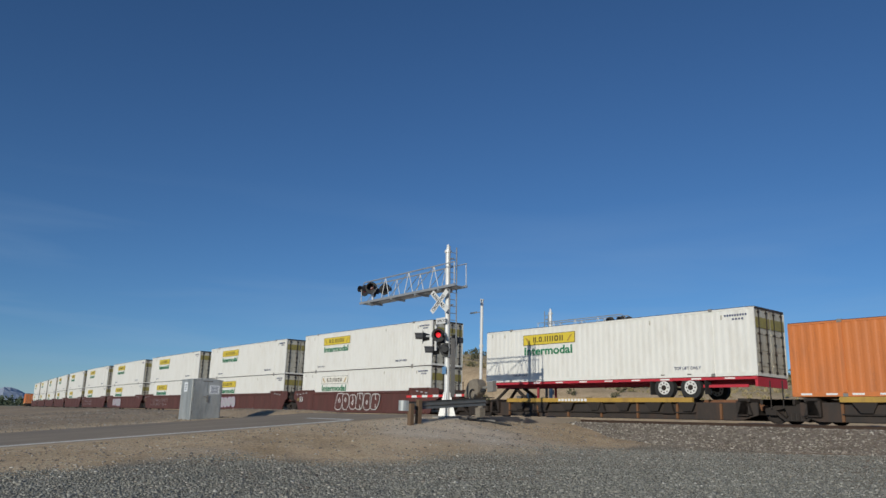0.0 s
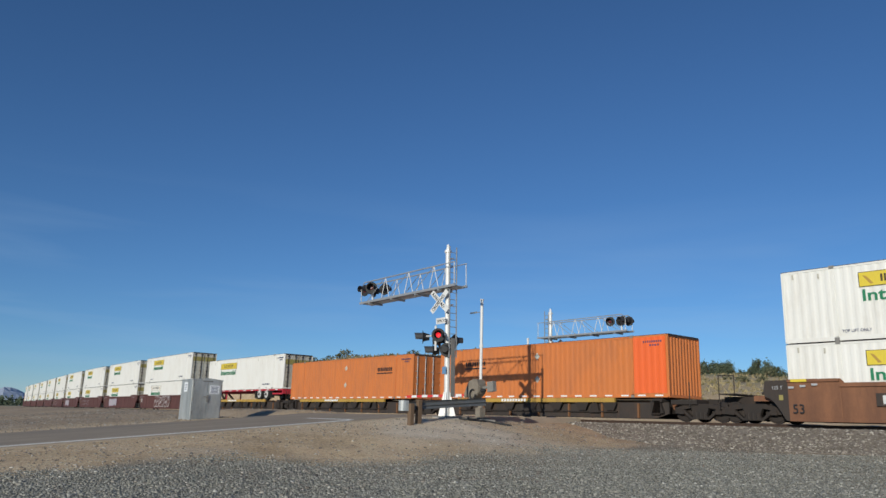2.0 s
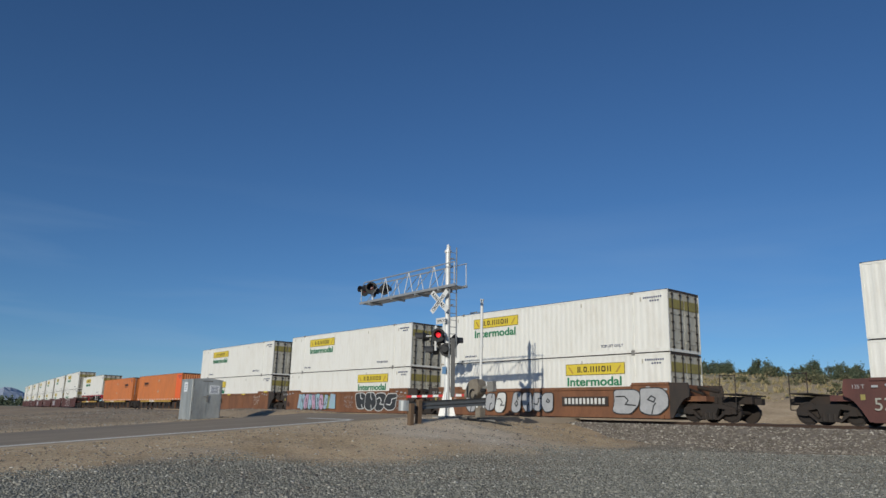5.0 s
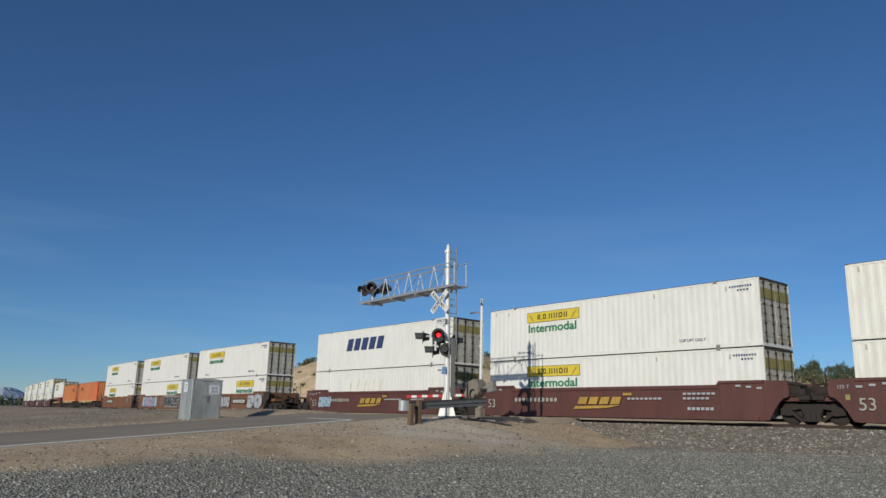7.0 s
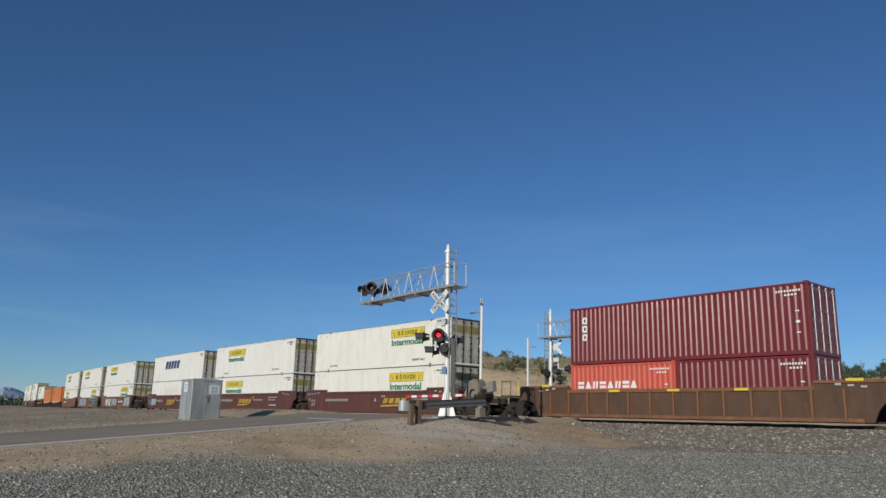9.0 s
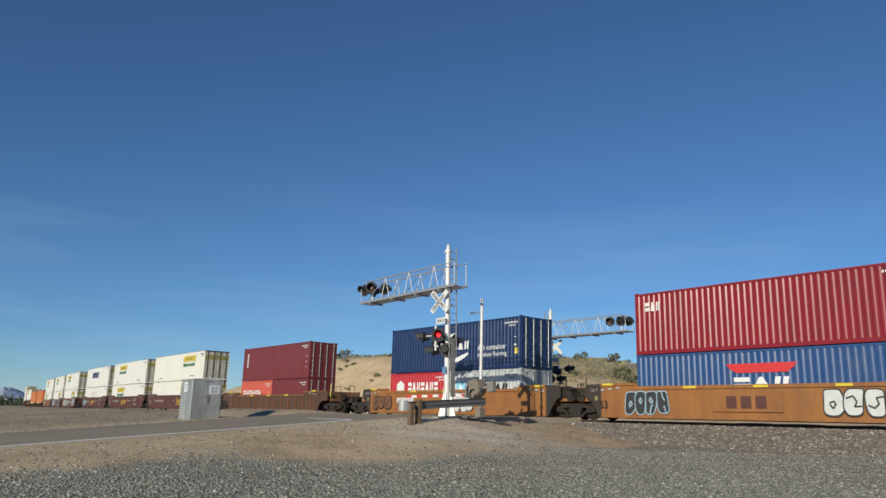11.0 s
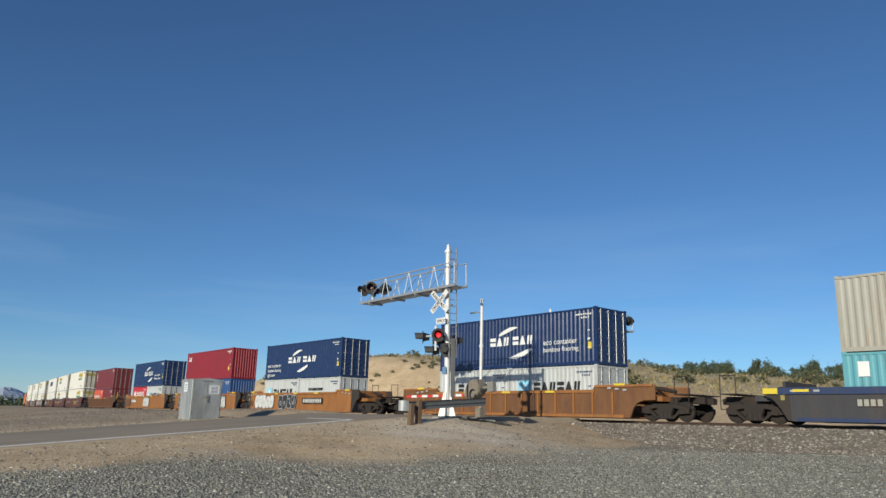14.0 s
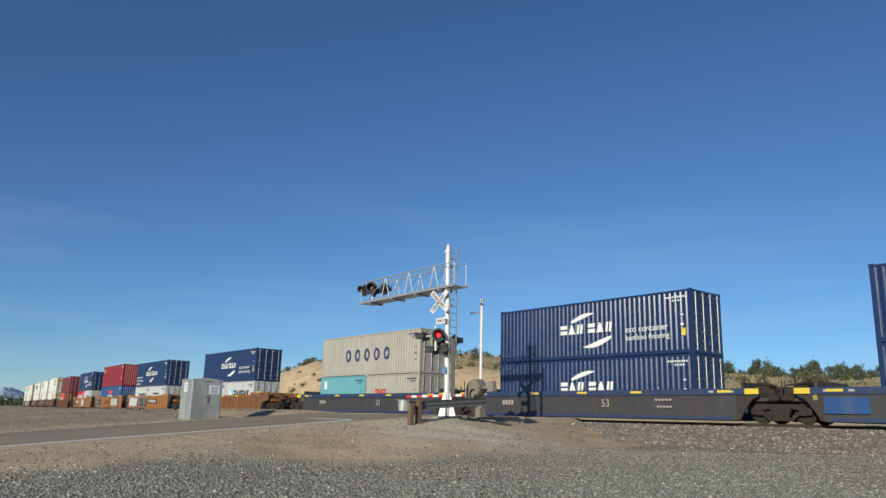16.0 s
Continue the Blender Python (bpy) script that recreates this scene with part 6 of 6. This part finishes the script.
for k, (x, y) in enumerate(spots):
    size = float(rng.uniform(0.6, 1.9)) if k < 190 else (float(rng.uniform(0.25, 0.8)) if k < 300 else float(rng.uniform(0.5, 1.2)))
    m = pose(x, y, gz(x, y) - 0.05, 0, 0, float(rng.uniform(0, 360)))
    src = shrubs[k % 4]
    ob = src if k < 4 else copy_thing(src, m)
    ob.matrix_basis = m @ Matrix.Diagonal((size, size, size * 0.85, 1))
trees = []
for k in range(4):
    t = thing("tree", "dark green bushy tree on the skyline", "tree", "trees on the ridge")
    bm = rod(B(), (0, 0, -0.3), (0.1, 0, 1.2), 0.12, 8, 0.09)
    for j in range(5):
        a = j * 1.26
        rod(bm, (0.08, 0, 1.1 + 0.1 * j), (1.0 * math.cos(a), 1.0 * math.sin(a), 2.3 + 0.2 * j), 0.07, 6, 0.02)
    part("trunk", bm, M["trunk"], t)
    cr = new("crown", leaf_mesh("crown", "leaf", 60 + k, 40, 26, 1.8, 2.9, 0.20, 0.9))
    cr.parent = t
    cr.matrix_basis = pose(0, 0, 0.15)
    trees.append(t)
for k in range(96):
    y = float(rng.uniform(122, 152))
    x = -y * float(np.interp(k % 48, [0, 12, 40, 48], [0.62, 0.56, 0.38, 0.28])) + float(rng.uniform(-3, 3))
    size = float(rng.uniform(0.3, 0.72))
    m = pose(x, y, gz(x, y) - 0.2, 0, 0, float(rng.uniform(0, 360)))
    ob = trees[k] if k < 4 else copy_thing(trees[k % 4], m)
    ob.matrix_basis = m @ Matrix.Diagonal((size, size, size * float(rng.uniform(0.95, 1.5)), 1))
# dry grass over the hill
rng = np.random.default_rng(5)
N = 9000
ys = rng.uniform(70, 160, N)
xs = -ys * rng.uniform(0.35, 1.9, N)
zs = ground_height(xs, ys)
vs, fs = [], []
for x, y, z in zip(xs, ys, zs):
    h, w, a = rng.uniform(0.15, 0.5), rng.uniform(0.1, 0.35), rng.uniform(0, 6.28)
    b = len(vs)
    ca, sa = w * math.cos(a), w * math.sin(a)
    vs += [(x - ca, y - sa, z - 0.03), (x + ca, y + sa, z - 0.03), (x + 0.4 * sa, y - 0.4 * ca, z + h), (x + sa, y - ca, z - 0.03), (x - sa, y + ca, z - 0.03), (x + 0.3 * ca, y + 0.3 * sa, z + h * 0.9)]
    fs += [(b, b + 1, b + 2), (b + 3, b + 4, b + 5)]
m = bpy.data.meshes.new("dry_grass")
m.from_pydata(vs, [], fs)
M["straw"] = random_material("dry grass", [(0.0, (0.16, 0.14, 0.07)), (0.6, (0.27, 0.22, 0.12)), (1.0, (0.36, 0.30, 0.18))])
m.materials.append(M["straw"])
tagged(new("dry_grass", m), "sparse dry grass tufts on the hill", "grass", kind="stuff")
# far woods and mountains beyond the end of the line
vs, fs = [], []
for k in range(420):
    a = radians(float(rng.uniform(76, 92)))
    d = float(rng.uniform(620, 760))
    h = float(rng.uniform(3, 8.5))
    lv, lf = leaves(900 + k, 5, 7, h * 0.75, h, h * 0.2)
    b = len(vs)
    x0, y0 = -d * math.sin(a), d * math.cos(a)
    vs += [(x + x0, y + y0, z + 1.0) for x, y, z in lv]
    fs += [tuple(q + b for q in f) for f in lf]
m = bpy.data.meshes.new("far_woods")
m.from_pydata(vs, [], fs)
m.materials.append(M["leaf"])
tagged(new("far_woods", m), "dark belt of distant trees on the plain", "trees", kind="stuff")
bm = B()
grid = []
for k in range(161):
    a = radians(60 + 60 * k / 160)
    line_up = []
    peak = float(np.interp(math.degrees(a), [60, 74, 78, 80, 81.5, 83, 88, 95, 120], [20, 26, 48, 78, 96, 102, 92, 110, 60]))
    peak *= 1 + 0.10 * math.sin(a * 60) + 0.06 * math.sin(a * 171 + 1) + 0.04 * math.sin(a * 390)
    for j in range(9):
        d = 3500 + 110 * j + 25 * math.sin(k * 0.9 + j)
        h = peak * (math.sin(j / 8 * math.pi / 2)) * (1 + 0.10 * math.sin(k * 0.7 + 2 * j) * (1 if 0 < j < 8 else 0))
        line_up.append(bm.verts.new((-d * math.sin(a), d * math.cos(a), h - 2)))
    grid.append(line_up)
for a, b in zip(grid, grid[1:]):
    for j in range(8):
        bm.faces.new((a[j], a[j + 1], b[j + 1], b[j]))
tagged(part("mountain", bm, M["mountain"]), "mountain range on the horizon in painted blue grey haze", "mountain", kind="structure")


# ---- a fly that crosses before the lens ----
fly = thing("fly", "small dark fly on the wing", "insect")
bm = rod(B(), (-0.006, 0, 0), (0.005, 0, 0), 0.0032, 8, 0.0022)
rod(bm, (0.005, 0, 0), (0.0085, 0, 0), 0.0026, 8, 0.0018)
part("body", bm, M["lamp_black"], fly)
for sy in (-1, 1):
    bm = B()
    bm.faces.new([bm.verts.new(q) for q in ((0.003, sy * 0.002, 0.002), (-0.004, sy * 0.010, 0.005), (-0.009, sy * 0.008, 0.005), (-0.004, sy * 0.001, 0.002))])
    part("wing", bm, M["hood"], fly)


def before_lens(x, y, d):
    """A place d metres before the camera, at a point of its picture."""
    f = 784 / math.tan(radians(62.06 / 2))
    p = stand @ Vector(((x - 784) / f * d, (441 - y) / f * d, -d))
    return pose(p.x, p.y, p.z, 0, 0, 35)


# ---- the train's way ----
def motions():
    """The whole train rolls along the track, slowing a little."""
    for ob, s, z in MOVING:
        rows = []
        for k in range(17):
            x, y, h = track(s - travelled(k))
            rows.append((float(k), pose(x, y, RAIL + z, 0, 0, h)))
        walk(ob, rows)
    walk(fly, [(t, before_lens(x, y, d)) for t, x, y, d in ((0.0, -900, 700, 1.6), (13.2, -900, 500, 1.6), (13.4, -60, 284, 1.5), (13.5, 515, 162, 1.5), (13.6, 1005, 40, 1.5), (13.8, 1900, -180, 1.6), (15.0, 2300, 360, 1.8), (15.1, 1800, 356, 1.8), (15.2, 1336, 352, 1.8), (15.3, 880, -160, 1.8), (16.0, 300, -700, 1.8))])


motions()
